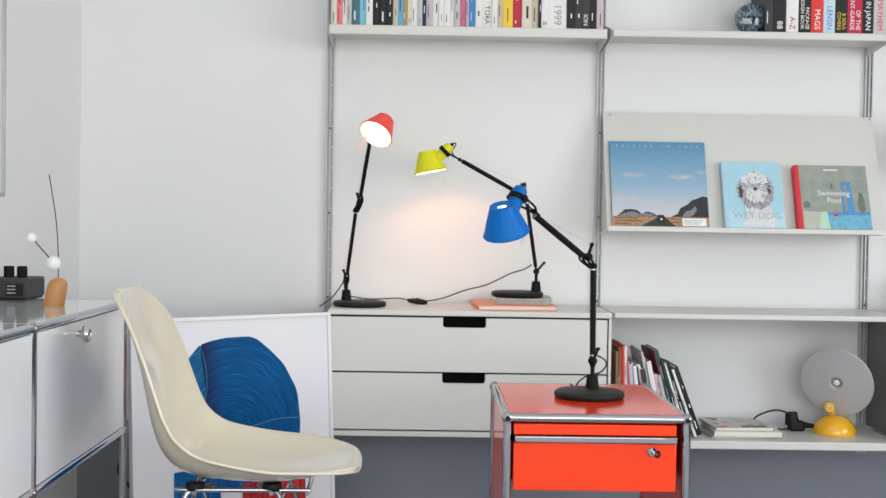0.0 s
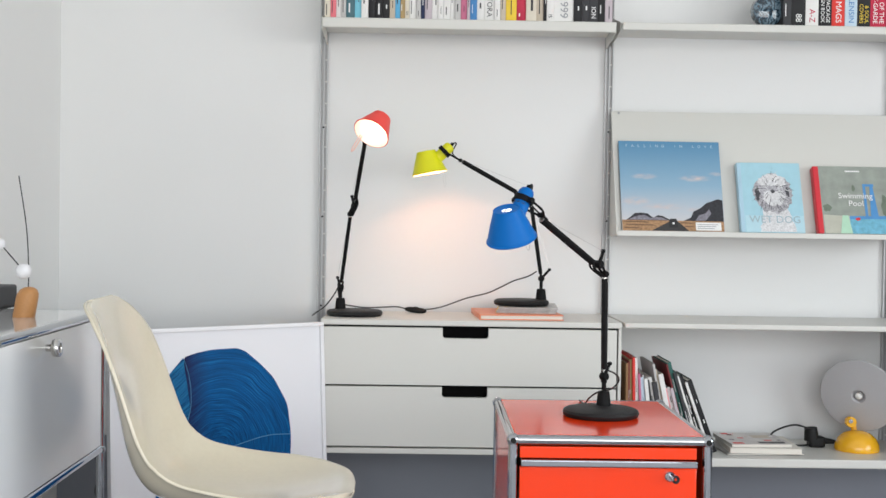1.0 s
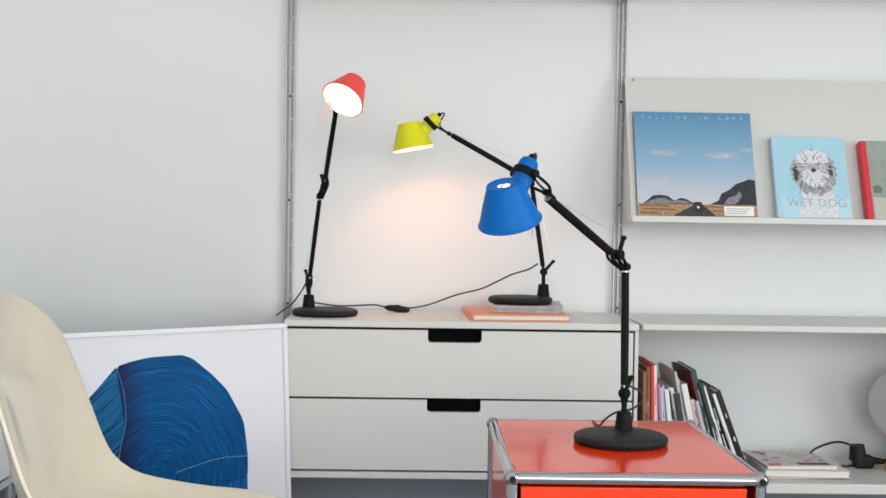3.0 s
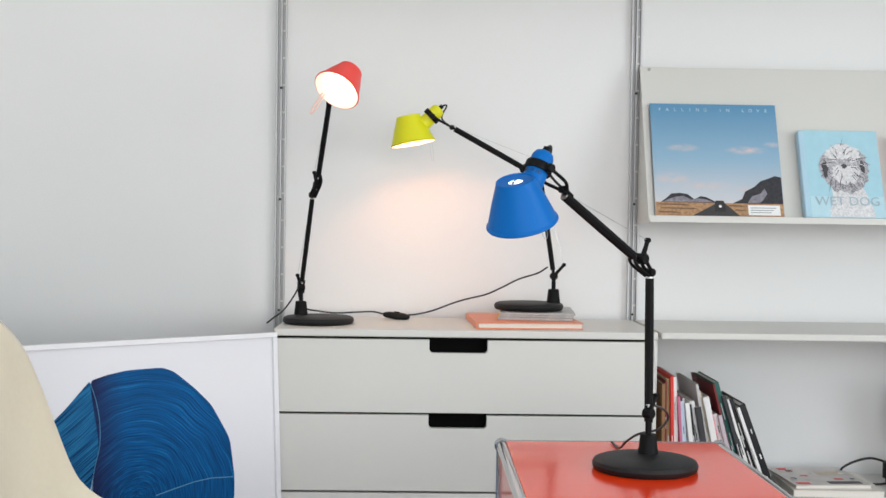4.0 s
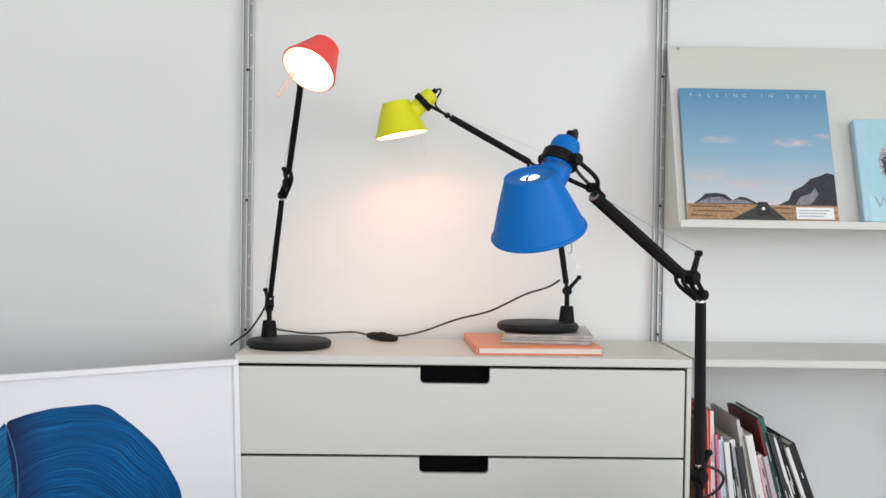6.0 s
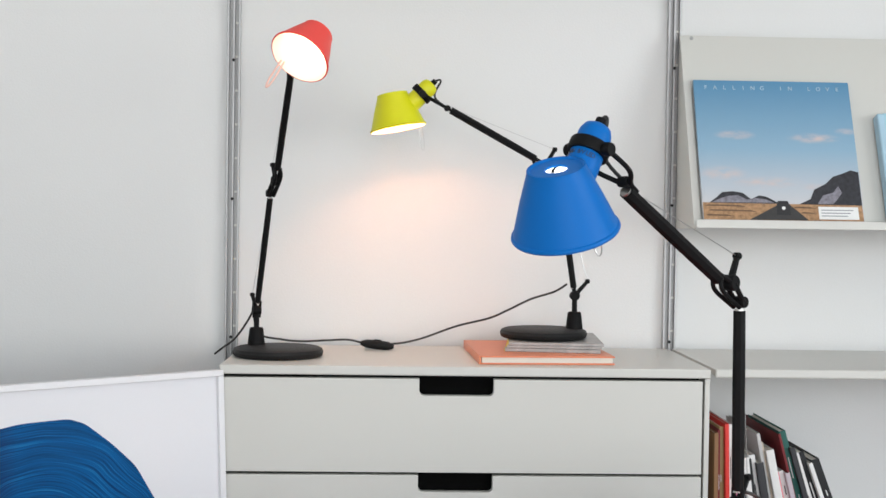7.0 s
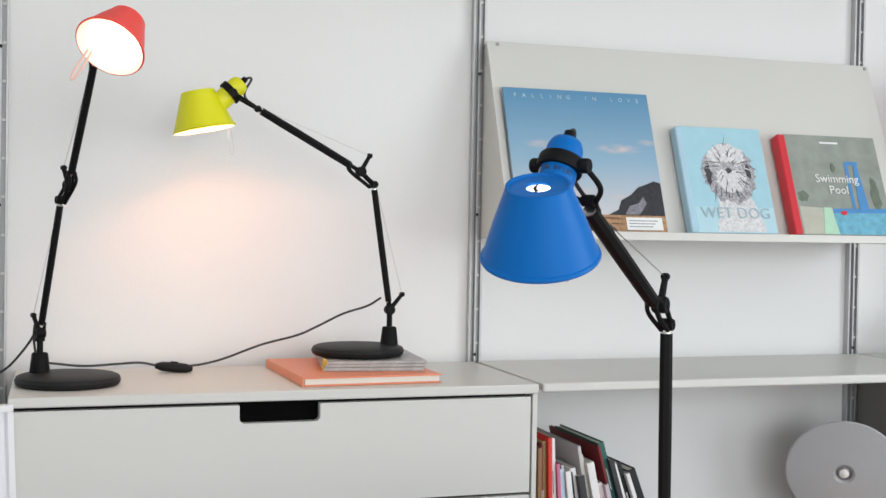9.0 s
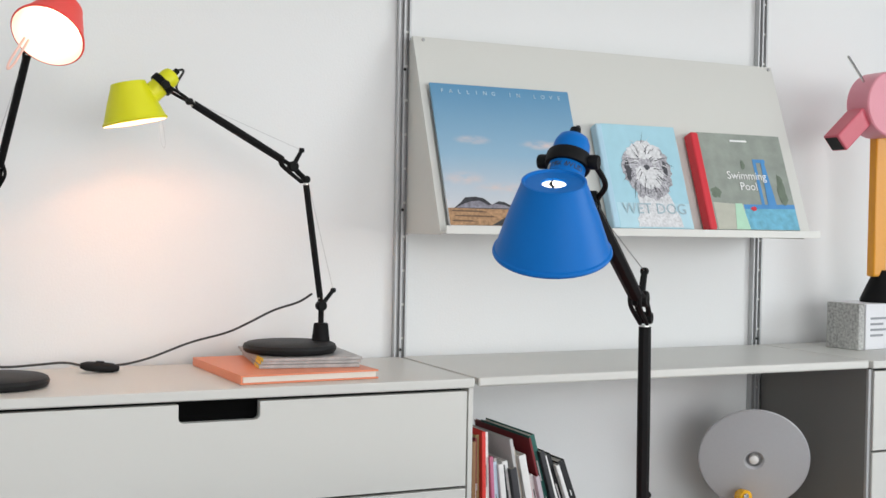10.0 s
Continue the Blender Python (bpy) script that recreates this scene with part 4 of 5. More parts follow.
for xx in (tx0, tx1):
    part("side_panel", bm_box(xx - 0.004, xx + 0.004, ty0 + 0.008, ty1 - 0.008, tz0 + 0.008, tz1 - 0.008, 0.0015), M_ORANGE, trolley)
dr = part("drawer", bm_box(tx0 + 0.014, tx1 - 0.022, ty0 - 0.006, ty0 + 0.012, 0.3985, 0.5040, 0.002), M_ORANGE, trolley, "orange drawer front with lock and bar handle")
part("drawer_rail", bm_box(tx0 + 0.014, tx1 - 0.022, ty0 - 0.004, ty0 + 0.010, 0.5215, 0.5450, 0.0015), M_ORANGE, dr)
part("bar_handle", bm_box(tx0 + 0.016, tx1 - 0.022, ty0 - 0.016, ty0 + 0.004, 0.5060, 0.5200, 0.0025, 3), M_CHROME, dr, "flat chrome bar handle")
part("drawer_box", bm_box(tx0 + 0.018, tx1 - 0.026, ty0 + 0.012, ty1 - 0.05, 0.403, 0.533, 0.001), M_RUBBER, dr)
lock = part("lock", bm_lathe([(0, 0), (0.0105, 0), (0.0105, 0.007), (0.008, 0.010), (0, 0.0105)], 20, pose(0.821, ty0 - 0.0055, 0.488, 90)), M_CHROME, dr, "chrome lock cylinder")
part("key", bm_box(0.8195, 0.8225, ty0 - 0.034, ty0 - 0.014, 0.484, 0.492, 0.0008), M_CHROME, lock)
part("key_bow", bm_lathe([(0.003, -0.0012), (0.0085, -0.0012), (0.0085, 0.0012), (0.003, 0.0012)], 16, pose(0.828, ty0 - 0.030, 0.4865, 0, 0) @ pose(0, 0, 0, 80, 0, 12)), M_CHROME, lock)
tc = thing("cord", pose(0, 0, 0), "thin black cord hanging inside the trolley", "cord")
part("cord_line", bm_tube(smooth_path([(0.545, 2.98, 0.42), (0.540, 2.96, 0.34), (0.53, 2.95, 0.25), (0.545, 2.95, 0.1785)], 8), 0.0024, 8), M_CORD, tc)

# ---- shell chair ----
PROFILE = [(-0.254, 0.824), (-0.250, 0.812), (-0.241, 0.785), (-0.226, 0.735), (-0.208, 0.664), (-0.194, 0.594), (-0.181, 0.527), (-0.163, 0.474), (-0.130, 0.433),
           (-0.077, 0.411), (0.0, 0.404), (0.08, 0.402), (0.15, 0.410), (0.205, 0.421), (0.24, 0.430), (0.266, 0.4340), (0.281, 0.4285)]
CURL = [0.000, 0.006, 0.020, 0.035, 0.046, 0.056, 0.068, 0.080, 0.085, 0.080, 0.068, 0.058, 0.046, 0.030, 0.015, 0.005, 0.000]
pts = smooth_path([(a, 0, b) for a, b in PROFILE], 12)
curl = smooth_path([(c, 0, 0) for c in CURL], 12)
run = [0.0]
for a, b in zip(pts, pts[1:]):
    run.append(run[-1] + (b - a).length)
LEN = run[-1]


def shell(offset):
    """The grid of points of the shell at a distance from its inner face."""
    grid = []
    cols = 40
    for i, p in enumerate(pts):
        d = (pts[min(i + 1, len(pts) - 1)] - pts[max(i - 1, 0)]).normalized()
        n = Vector((-d.z, 0, d.x))
        s = run[i]
        w = 0.222 + 0.034 * min(1, s / 0.28)
        for dist, r in ((s, 0.125), (LEN - s, 0.205)):
            if dist < r:
                w += -r + math.sqrt(max(0.0, r * r - (r - dist) ** 2))
        row = []
        for k in range(cols + 1):
            v = -1 + 2 * k / cols
            c = curl[i].x * abs(v) ** 2.6 - 0.007 * max(0.0, (abs(v) - 0.90) / 0.10) ** 2
            row.append(p + Vector((0, v * w * (1 - 0.10 * abs(v) ** 4 * min(1, curl[i].x / 0.08)), 0)) + n * (c - offset))
        grid.append(row)
    return grid


def bm_shell():
    bm = bmesh.new()
    a = [[bm.verts.new(p) for p in row] for row in shell(0.0)]
    b = [[bm.verts.new(p) for p in row] for row in shell(0.0065)]
    R, C = len(a), len(a[0])
    for i in range(R - 1):
        for k in range(C - 1):
            bm.faces.new((a[i][k], a[i + 1][k], a[i + 1][k + 1], a[i][k + 1]))
            bm.faces.new((b[i][k], b[i][k + 1], b[i + 1][k + 1], b[i + 1][k]))
    loop = [(0, k) for k in range(C)] + [(i, C - 1) for i in range(1, R)] + [(R - 1, k) for k in range(C - 2, -1, -1)] + [(i, 0) for i in range(R - 2, 0, -1)]
    for (i, k), (i2, k2) in zip(loop, loop[1:] + loop[:1]):
        bm.faces.new((a[i][k], a[i2][k2], b[i2][k2], b[i][k]))
    bmesh.ops.recalc_face_normals(bm, faces=bm.faces[:])
    return bm


chair = thing("shell_chair", pose(-0.106, 2.728, 0, 0, 0, 2), "cream fibreglass shell chair on a chrome wire base", "chair")
seat = part("seat_shell", bm_shell(), M_CREAM, chair)
rim_rows = shell(0.0032)
RR, RC = len(rim_rows), len(rim_rows[0])
edge = [rim_rows[0][k] for k in range(RC)] + [rim_rows[i][RC - 1] for i in range(1, RR)] + [rim_rows[RR - 1][k] for k in range(RC - 2, -1, -1)] + [rim_rows[i][0] for i in range(RR - 2, -1, -1)]
edge = [p for i, p in enumerate(edge) if i == 0 or (p - edge[i - 1]).length > 0.0008]
part("rolled_edge", bm_tube(edge, 0.0035, 10), M_CREAM, seat)
for sx, sy in ((-0.085, -0.10), (-0.085, 0.10), (0.085, -0.10), (0.085, 0.10)):
    part("shock_mount", bm_lathe([(0, 0), (0.021, 0), (0.023, 0.004), (0.021, 0.012), (0, 0.014)], 20, pose(sx, sy, 0.385)), M_RUBBER, chair, "black rubber mount under the seat")
    leg = part("leg", bm_tube(smooth_path([(sx * 0.6, sy * 0.5, 0.383), (sx, sy, 0.378), (sx * 1.35, sy * 1.2, 0.34), (sx * 2.35, sy * 1.95, 0.012)], 6), 0.0062, 10), M_CHROME, chair)
    part("foot_glide", bm_lathe([(0, 0), (0.014, 0), (0.014, 0.008), (0.007, 0.014), (0, 0.014)], 16, pose(sx * 2.35, sy * 1.95, 0)), M_RUBBER, leg)
    part("brace", bm_tube([(sx * 1.5, sy * 1.35, 0.30), (-sx * 0.2, sy * 0.9, 0.16), (-sx * 1.3, sy * 1.18, 0.355)], 0.0040, 8), M_CHROME, chair)
for sy in (-0.10, 0.10):
    part("seat_rod", bm_tube([(-0.13, sy, 0.381), (0.17, sy, 0.381)], 0.0055, 10), M_CHROME, chair)
for sx in (-0.085, 0.085, 0.165):
    part("cross_rod", bm_tube([(sx, -0.115, 0.377), (sx, 0.115, 0.377)], 0.0050, 10), M_CHROME, chair)

# ---- framed picture leaning ----
U = Vector((-0.81, -0.588, 0)).normalized()
NRM = Vector((0.588, -0.81, 0)).normalized()
lean = radians(4)
DOWN = Vector((0, 0, -1)) * math.cos(lean) + NRM * math.sin(lean)
OUT = U.cross(DOWN)
OUT = OUT if OUT.y < 0 else -OUT
PW = 0.645
PH = 0.703 / math.cos(lean)
pic_m = Matrix.Translation((0.029, 3.645, 0.703)) @ Matrix((( -U.x, -DOWN.x, OUT.x, 0), (-U.y, -DOWN.y, OUT.y, 0), (-U.z, -DOWN.z, OUT.z, 0), (0, 0, 0, 1)))
pic = thing("framed_picture", pic_m, "white framed abstract print in blue strokes leaning on furniture", "picture")
M_FRAMEW = mat("white_frame_paint", (0.80, 0.80, 0.82), 0.4, grain=300, vary=0.02)
M_SHEET = mat("white_print_paper", (0.80, 0.80, 0.83), 0.6, grain=300, vary=0.01)


def brush(name, stops, centre=None, angle=0.0, fine=600.0, edge=False):
    """Paint drawn out in fine bristle lines: round a centre, or straight at an angle."""
    m = mat(name, stops[0][1], 0.5, spec=0.08)
    n, l = m.node_tree.nodes, m.node_tree.links
    b = n["Principled BSDF"]
    tc = n.new("ShaderNodeTexCoord")
    wob = n.new("ShaderNodeTexNoise")
    wob.inputs["Scale"].default_value, wob.inputs["Detail"].default_value = 6.0, 2
    l.new(tc.outputs["Object"], wob.inputs["Vector"])
    ad = n.new("ShaderNodeVectorMath")
    ad.operation = "MULTIPLY_ADD"
    ad.inputs[1].default_value = (0.05, 0.05, 0.0) if centre else (0.012, 0.012, 0.0)
    l.new(wob.outputs["Color"], ad.inputs[0])
    l.new(tc.outputs["Object"], ad.inputs[2])
    mp = n.new("ShaderNodeMapping")
    l.new(ad.outputs[0], mp.inputs[0])
    if centre:
        mp.vector_type = "TEXTURE"
        mp.inputs["Location"].default_value = (centre[0] + 0.025, centre[1] + 0.025, 0)
        sp = n.new("ShaderNodeSeparateXYZ")
        l.new(mp.outputs[0], sp.inputs[0])
        ln, at = n.new("ShaderNodeVectorMath"), n.new("ShaderNodeMath")
        ln.operation, at.operation = "LENGTH", "ARCTAN2"
        flat_v = n.new("ShaderNodeCombineXYZ")
        l.new(sp.outputs["X"], flat_v.inputs["X"])
        l.new(sp.outputs["Y"], flat_v.inputs["Y"])
        l.new(flat_v.outputs[0], ln.inputs[0])
        l.new(sp.outputs["Y"], at.inputs[0])
        l.new(sp.outputs["X"], at.inputs[1])
        cv = n.new("ShaderNodeCombineXYZ")
        l.new(ln.outputs["Value"], cv.inputs["X"])
        l.new(at.outputs[0], cv.inputs["Y"])
        src, along = cv.outputs[0], 1.6
    else:
        mp.inputs["Rotation"].default_value = (0, 0, radians(angle))
        src, along = mp.outputs[0], 9.0
    outs = []
    for f, g in ((fine, along), (fine * 0.36, along * 0.8)):
        st = n.new("ShaderNodeMapping")
        st.inputs["Scale"].default_value = (f, g, 1)
        l.new(src, st.inputs[0])
        no = n.new("ShaderNodeTexNoise")
        no.inputs["Scale"].default_value, no.inputs["Detail"].default_value = 1.0, 3
        l.new(st.outputs[0], no.inputs["Vector"])
        outs.append(no)
    mx = n.new("ShaderNodeMix")
    mx.inputs[0].default_value = 0.35
    l.new(outs[0].outputs["Fac"], mx.inputs[2])
    l.new(outs[1].outputs["Fac"], mx.inputs[3])
    ramp = n.new("ShaderNodeValToRGB")
    el = ramp.color_ramp.elements
    el[0].position, el[0].color = stops[0][0], (*stops[0][1], 1)
    el[1].position, el[1].color = stops[-1][0], (*stops[-1][1], 1)
    for pos, c in stops[1:-1]:
        e = el.new(pos)
        e.color = (*c, 1)
    l.new(mx.outputs[0], ramp.inputs[0])
    col = ramp.outputs[0]
    if edge:
        sx = n.new("ShaderNodeSeparateXYZ")
        l.new(tc.outputs["Object"], sx.inputs[0])
        mr = n.new("ShaderNodeMapRange")
        mr.inputs["From Min"].default_value, mr.inputs["From Max"].default_value = -0.437, -0.36
        mr.inputs["To Min"].default_value, mr.inputs["To Max"].default_value = 0.92, 0.0
        l.new(sx.outputs["X"], mr.inputs["Value"])
        pur = n.new("ShaderNodeMix")
        pur.data_type = "RGBA"
        l.new(mr.outputs[0], pur.inputs[0])
        l.new(col, pur.inputs[6])
        pur.inputs[7].default_value = (0.016, 0.009, 0.045, 1)
        col = pur.outputs[2]
    l.new(col, b.inputs["Base Color"])
    return m


M_BR1 = brush("blue_brush_strokes", ((0.34, (0.003, 0.034, 0.11)), (0.46, (0.004, 0.070, 0.21)), (0.57, (0.003, 0.105, 0.31)), (0.72, (0.022, 0.23, 0.50))), (-0.34, -0.34), edge=True)
M_BR2 = brush("bright_blue_strokes", ((0.38, (0.002, 0.022, 0.07)), (0.48, (0.007, 0.095, 0.25)), (0.66, (0.03, 0.24, 0.44))), None, 52)
M_BR3 = brush("deep_blue_strokes", ((0.34, (0.003, 0.03, 0.10)), (0.5, (0.008, 0.10, 0.32)), (0.68, (0.03, 0.23, 0.52))), None, 0)
M_BR4 = brush("red_strokes", ((0.34, (0.16, 0.008, 0.012)), (0.5, (0.48, 0.03, 0.035)), (0.68, (0.70, 0.12, 0.10))), None, 0)
fw, fd = 0.011, 0.030
part("backing", bm_box(-PW + 0.004, -0.004, -PH + 0.004, -0.004, -0.022, -0.010), M_GREY_SHADED, pic)
part("print_sheet", bm_box(-PW + fw, -fw, -PH + fw, -fw, -0.0098, -0.0075), M_SHEET, pic, "white paper of the print")
for x0, x1, y0, y1 in ((-PW, 0, -fw, 0), (-PW, 0, -PH, -PH + fw), (-PW, -PW + fw, -PH + fw, -fw), (-fw, 0, -PH + fw, -fw)):
    part("frame_bar", bm_box(x0, x1, y0, y1, -fd + 0.004, 0.0, 0.0012), M_FRAMEW, pic)


def stroke(outline, level, material, label):
    part("painted_shape", bm_prism([(-a, -b) for a, b in outline], 0.0008, Matrix.Translation((0, 0, -0.0074 + 0.0009 * level))), material, pic, label)


def rounded(outline, steps=4):
    k = len(outline)
    p = [Vector((a, b, 0)) for a, b in outline]
    out = []
    for i in range(k):
        a, b, c = p[i - 1], p[i], p[(i + 1) % k]
        s, e = b + (a - b) * 0.22, b + (c - b) * 0.22
        for q in range(steps + 1):
            t = q / steps
            v = s * (1 - t) ** 2 + b * 2 * t * (1 - t) + e * t * t
            out.append((v.x, v.y))
    return out


stroke(rounded([(0.437, 0.080), (0.40, 0.070), (0.355, 0.063), (0.278, 0.062), (0.251, 0.072), (0.205, 0.110), (0.165, 0.150), (0.122, 0.228), (0.113, 0.313), (0.115, 0.365), (0.24, 0.38), (0.44, 0.36), (0.43, 0.262), (0.418, 0.215)]), 1, M_BR1, "dark blue sweep of brush lines")
stroke([(0.437, 0.081), (0.415, 0.150), (0.417, 0.215), (0.430, 0.262), (0.445, 0.33), (0.485, 0.30), (0.525, 0.21), (0.523, 0.165), (0.489, 0.135)], 0, M_BR2, "brighter blue facet of brush lines")
stroke([(0.385, 0.36), (0.115, 0.35), (0.115, 0.40), (0.10, 0.52), (0.385, 0.50)], 0, M_BR3, "blue lower strokes")
stroke([(0.522, 0.435), (0.527, 0.64), (0.38, 0.64), (0.38, 0.425)], 2, M_BR3, "blue lower strokes")
part("painted_line", bm_tube([(-0.297, -0.331, -0.0056), (-0.255, -0.322, -0.0056), (-0.21, -0.313, -0.0056), (-0.17, -0.3095, -0.0056), (-0.116, -0.313, -0.0056)], 0.0011, 6), M_INK_SEAM, pic)
part("painted_line", bm_tube(smooth_path([(-0.436, -0.083, -0.0056), (-0.424, -0.12, -0.0056), (-0.417, -0.165, -0.0056), (-0.418, -0.215, -0.0056), (-0.430, -0.262, -0.0056), (-0.44, -0.33, -0.0056)], 5), 0.0009, 6), M_INK_SEAM, pic)
stroke([(0.31, 0.490), (0.31, 0.62), (0.10, 0.62), (0.10, 0.490)], 1, M_BR4, "red lower strokes")

# ---- white sideboard ----
sb = thing("sideboard", pose(0, 0, 0), "white metal sideboard on chrome tube frame", "sideboard")
SX0, SX1 = -0.838, -0.490
SYS = (0.94, 1.69, 2.440, 3.188)
SZ0, SZ1 = 0.412, 0.753
for xx in (SX0, SX1):
    for z in (0.062, SZ0, SZ1):
        part("tube", bm_tube([(xx, SYS[0], z), (xx, SYS[-1], z)], CR, 16), M_CHROME, sb)
for y in SYS:
    for xx in (SX0, SX1):
        part("tube", bm_tube([(xx, y, 0.03), (xx, y, SZ1)], CR, 16), M_CHROME, sb)
        part("foot", bm_lathe([(0, 0), (0.018, 0), (0.018, 0.01), (0.008, 0.03), (0, 0.03)], 16, pose(xx, y, 0)), M_RUBBER, sb)
        for z in (0.062, SZ0, SZ1):
            part("ball_joint", bm_lathe([(BR * math.sin(math.pi * k / 10), -BR * math.cos(math.pi * k / 10)) for k in range(11)], 18, Matrix.Translation((xx, y, z))), M_CHROME, sb)
    for z in (SZ0, SZ1):
        part("tube", bm_tube([(SX0, y, z), (SX1, y, z)], CR, 16), M_CHROME, sb)
for a, b in zip(SYS, SYS[1:]):
    part("top_panel", bm_box(SX0 + 0.006, SX1 - 0.006, a + 0.006, b - 0.006, SZ1 + 0.002, SZ1 + 0.0092, 0.0015), M_WHITE_TOP, sb)
    part("bottom_panel", bm_box(SX0 + 0.006, SX1 - 0.006, a + 0.006, b - 0.006, SZ0 - 0.004, SZ0 + 0.004, 0.0012), M_WHITE_LACQ, sb)
    part("back_panel", bm_box(SX0 - 0.004, SX0 + 0.004, a + 0.010, b - 0.010, SZ0 + 0.008, SZ1 - 0.008), M_WHITE_LACQ, sb)
    dd = part("door", bm_box(SX1 - 0.006, SX1 + 0.004, a + 0.012, b - 0.012, SZ0 + 0.011, SZ1 - 0.011, 0.0018), M_WHITE_LACQ, sb, "glossy white drop door")
    kn = part("knob", bm_lathe([(0, 0), (0.008, 0), (0.008, 0.014), (0.0180, 0.015), (0.0195, 0.018), (0.0195, 0.027), (0.0180, 0.030), (0.0115, 0.030), (0.0105, 0.0275), (0, 0.0275)], 32, pose(SX1 + 0.004, a + 0.300, 0.714) @ pose(0, 0, 0, 0, 90)), M_STEEL, dd, "round steel knob with lock")
    part("keyhole", bm_box(SX1 + 0.0312, SX1 + 0.0322, a + 0.299, a + 0.301, 0.710, 0.718), M_RUBBER, kn)
part("end_panel", bm_box(SX0 + 0.010, SX1 - 0.010, SYS[-1] - 0.004, SYS[-1] + 0.004, SZ0 + 0.010, SZ1 - 0.010, 0.0012), M_WHITE_LACQ, sb)

# things on and under the sideboard
M_SPK = mat("dark_grey_metal", (0.022, 0.022, 0.025), 0.5, 0.0, grain=400, vary=0.15)
spk = thing("radio", pose(-0.780, 3.190, SZ1 + 0.0094), "dark grey tabletop radio with black knobs on top", "radio")
part("body", bm_box(-0.05, 0.055, -0.08, 0.07, 0.004, 0.058, 0.006, 3), M_SPK, spk)
part("front_grille", bm_box(0.0, 0.045, -0.0815, -0.0795, 0.012, 0.044, 0.0006), M_RUBBER, spk)
for k in range(3):
    part("printed_bar", bm_box(0.004, 0.026, -0.083, -0.0812, 0.018 + 0.009 * k, 0.0215 + 0.009 * k), M_PRINT_G, spk)
for xx in (-0.0125, 0.0225):
    part("knob", bm_lathe([(0, 0.058), (0.0135, 0.058), (0.0135, 0.085), (0.012, 0.0880), (0, 0.0880)], 24, pose(xx, -0.02, 0)), M_BLACK, spk)
part("rubber_foot", bm_box(-0.045, 0.05, -0.075, 0.065, 0, 0.0045), M_RUBBER, spk)

M_OCHRE = mat("light_brown_leather_wood", (0.50, 0.24, 0.085), 0.5, grain=220, bump=0.0002, vary=0.10)
M_BALL = mat("white_matt_ball", (0.80, 0.80, 0.82), 0.5, grain=90, vary=0.03)
fig = thing("sculpture", pose(-0.603, 2.945, SZ1 + 0.0094), "small wooden sculpture with white balls on wires", "sculpture")
part("wooden_foot", bm_lathe([(0, 0), (0.0250, 0), (0.0250, 0.044), (0.0238, 0.054), (0.019, 0.063), (0.010, 0.0685), (0, 0.070)], 32, Matrix(((1, 0, 0.17, 0), (0, 1, 0, 0), (0, 0, 1, 0), (0, 0, 0, 1)))), M_OCHRE, fig)


def ball_at(p, r):
    return bm_lathe([(r * math.sin(math.pi * k / 14), -r * math.cos(math.pi * k / 14)) for k in range(15)], 24, Matrix.Translation(p))


part("tall_wire", bm_tube(smooth_path([(0.010, 0, 0.066), (0.010, 0, 0.12), (0.004, 0, 0.21), (-0.014, 0, 0.325)], 8), 0.0014, 8), M_SPK, fig)
part("large_ball", ball_at((0.001, -0.006, 0.106), 0.0180), M_BALL, fig)
part("short_wire", bm_tube([(-0.004, -0.006, 0.112), (-0.046, -0.006, 0.160)], 0.0016, 8), M_SPK, fig)
part("small_ball", ball_at((-0.054, -0.006, 0.168), 0.0130), M_BALL, fig)

dk = thing("cable_bundle", pose(0, 0, 0), "black cables and plug strip below the sideboard", "cable")
part("plug_strip", bm_box(-0.72, -0.56, 3.34, 3.40, 0, 0.045, 0.005), M_RUBBER, dk)
for k, (xx, zz) in enumerate(((-0.545, 0.40),)):
    part("cable", bm_tube(smooth_path([(xx, 3.28 + 0.02 * k, zz), (xx + 0.03, 3.30, zz - 0.06), (xx + 0.01, 3.32, zz - 0.13), (xx + 0.05, 3.33, zz - 0.20), (xx + 0.02, 3.36, 0.05)], 7), 0.0045, 8), M_CORD, dk)
part("cable", bm_tube(smooth_path([(-0.50, 2.6, 0.36), (-0.515, 2.64, 0.33), (-0.52, 2.70, 0.25), (-0.54, 2.75, 0.0045)], 8), 0.0025, 8), M_CORD, dk)

wp = thing("wall_picture", pose(ROOM_L, 0, 0), "thin silver framed picture hanging on the wall", "picture")
M_ART = mat("pale_print", (0.66, 0.68, 0.70), 0.3, grain=8, vary=0.08)
part("print_sheet", bm_box(0.002, 0.012, 2.76, 3.235, 1.045, 1.70), M_ART, wp)
for y0, y1, z0, z1 in ((2.75, 3.245, 1.035, 1.045), (2.75, 3.245, 1.70, 1.71), (2.75, 2.76, 1.045, 1.70), (3.235, 3.245, 1.045, 1.70)):
    part("frame_bar", bm_box(0.0005, 0.020, y0, y1, z0, z1, 0.001), M_ALU, wp)

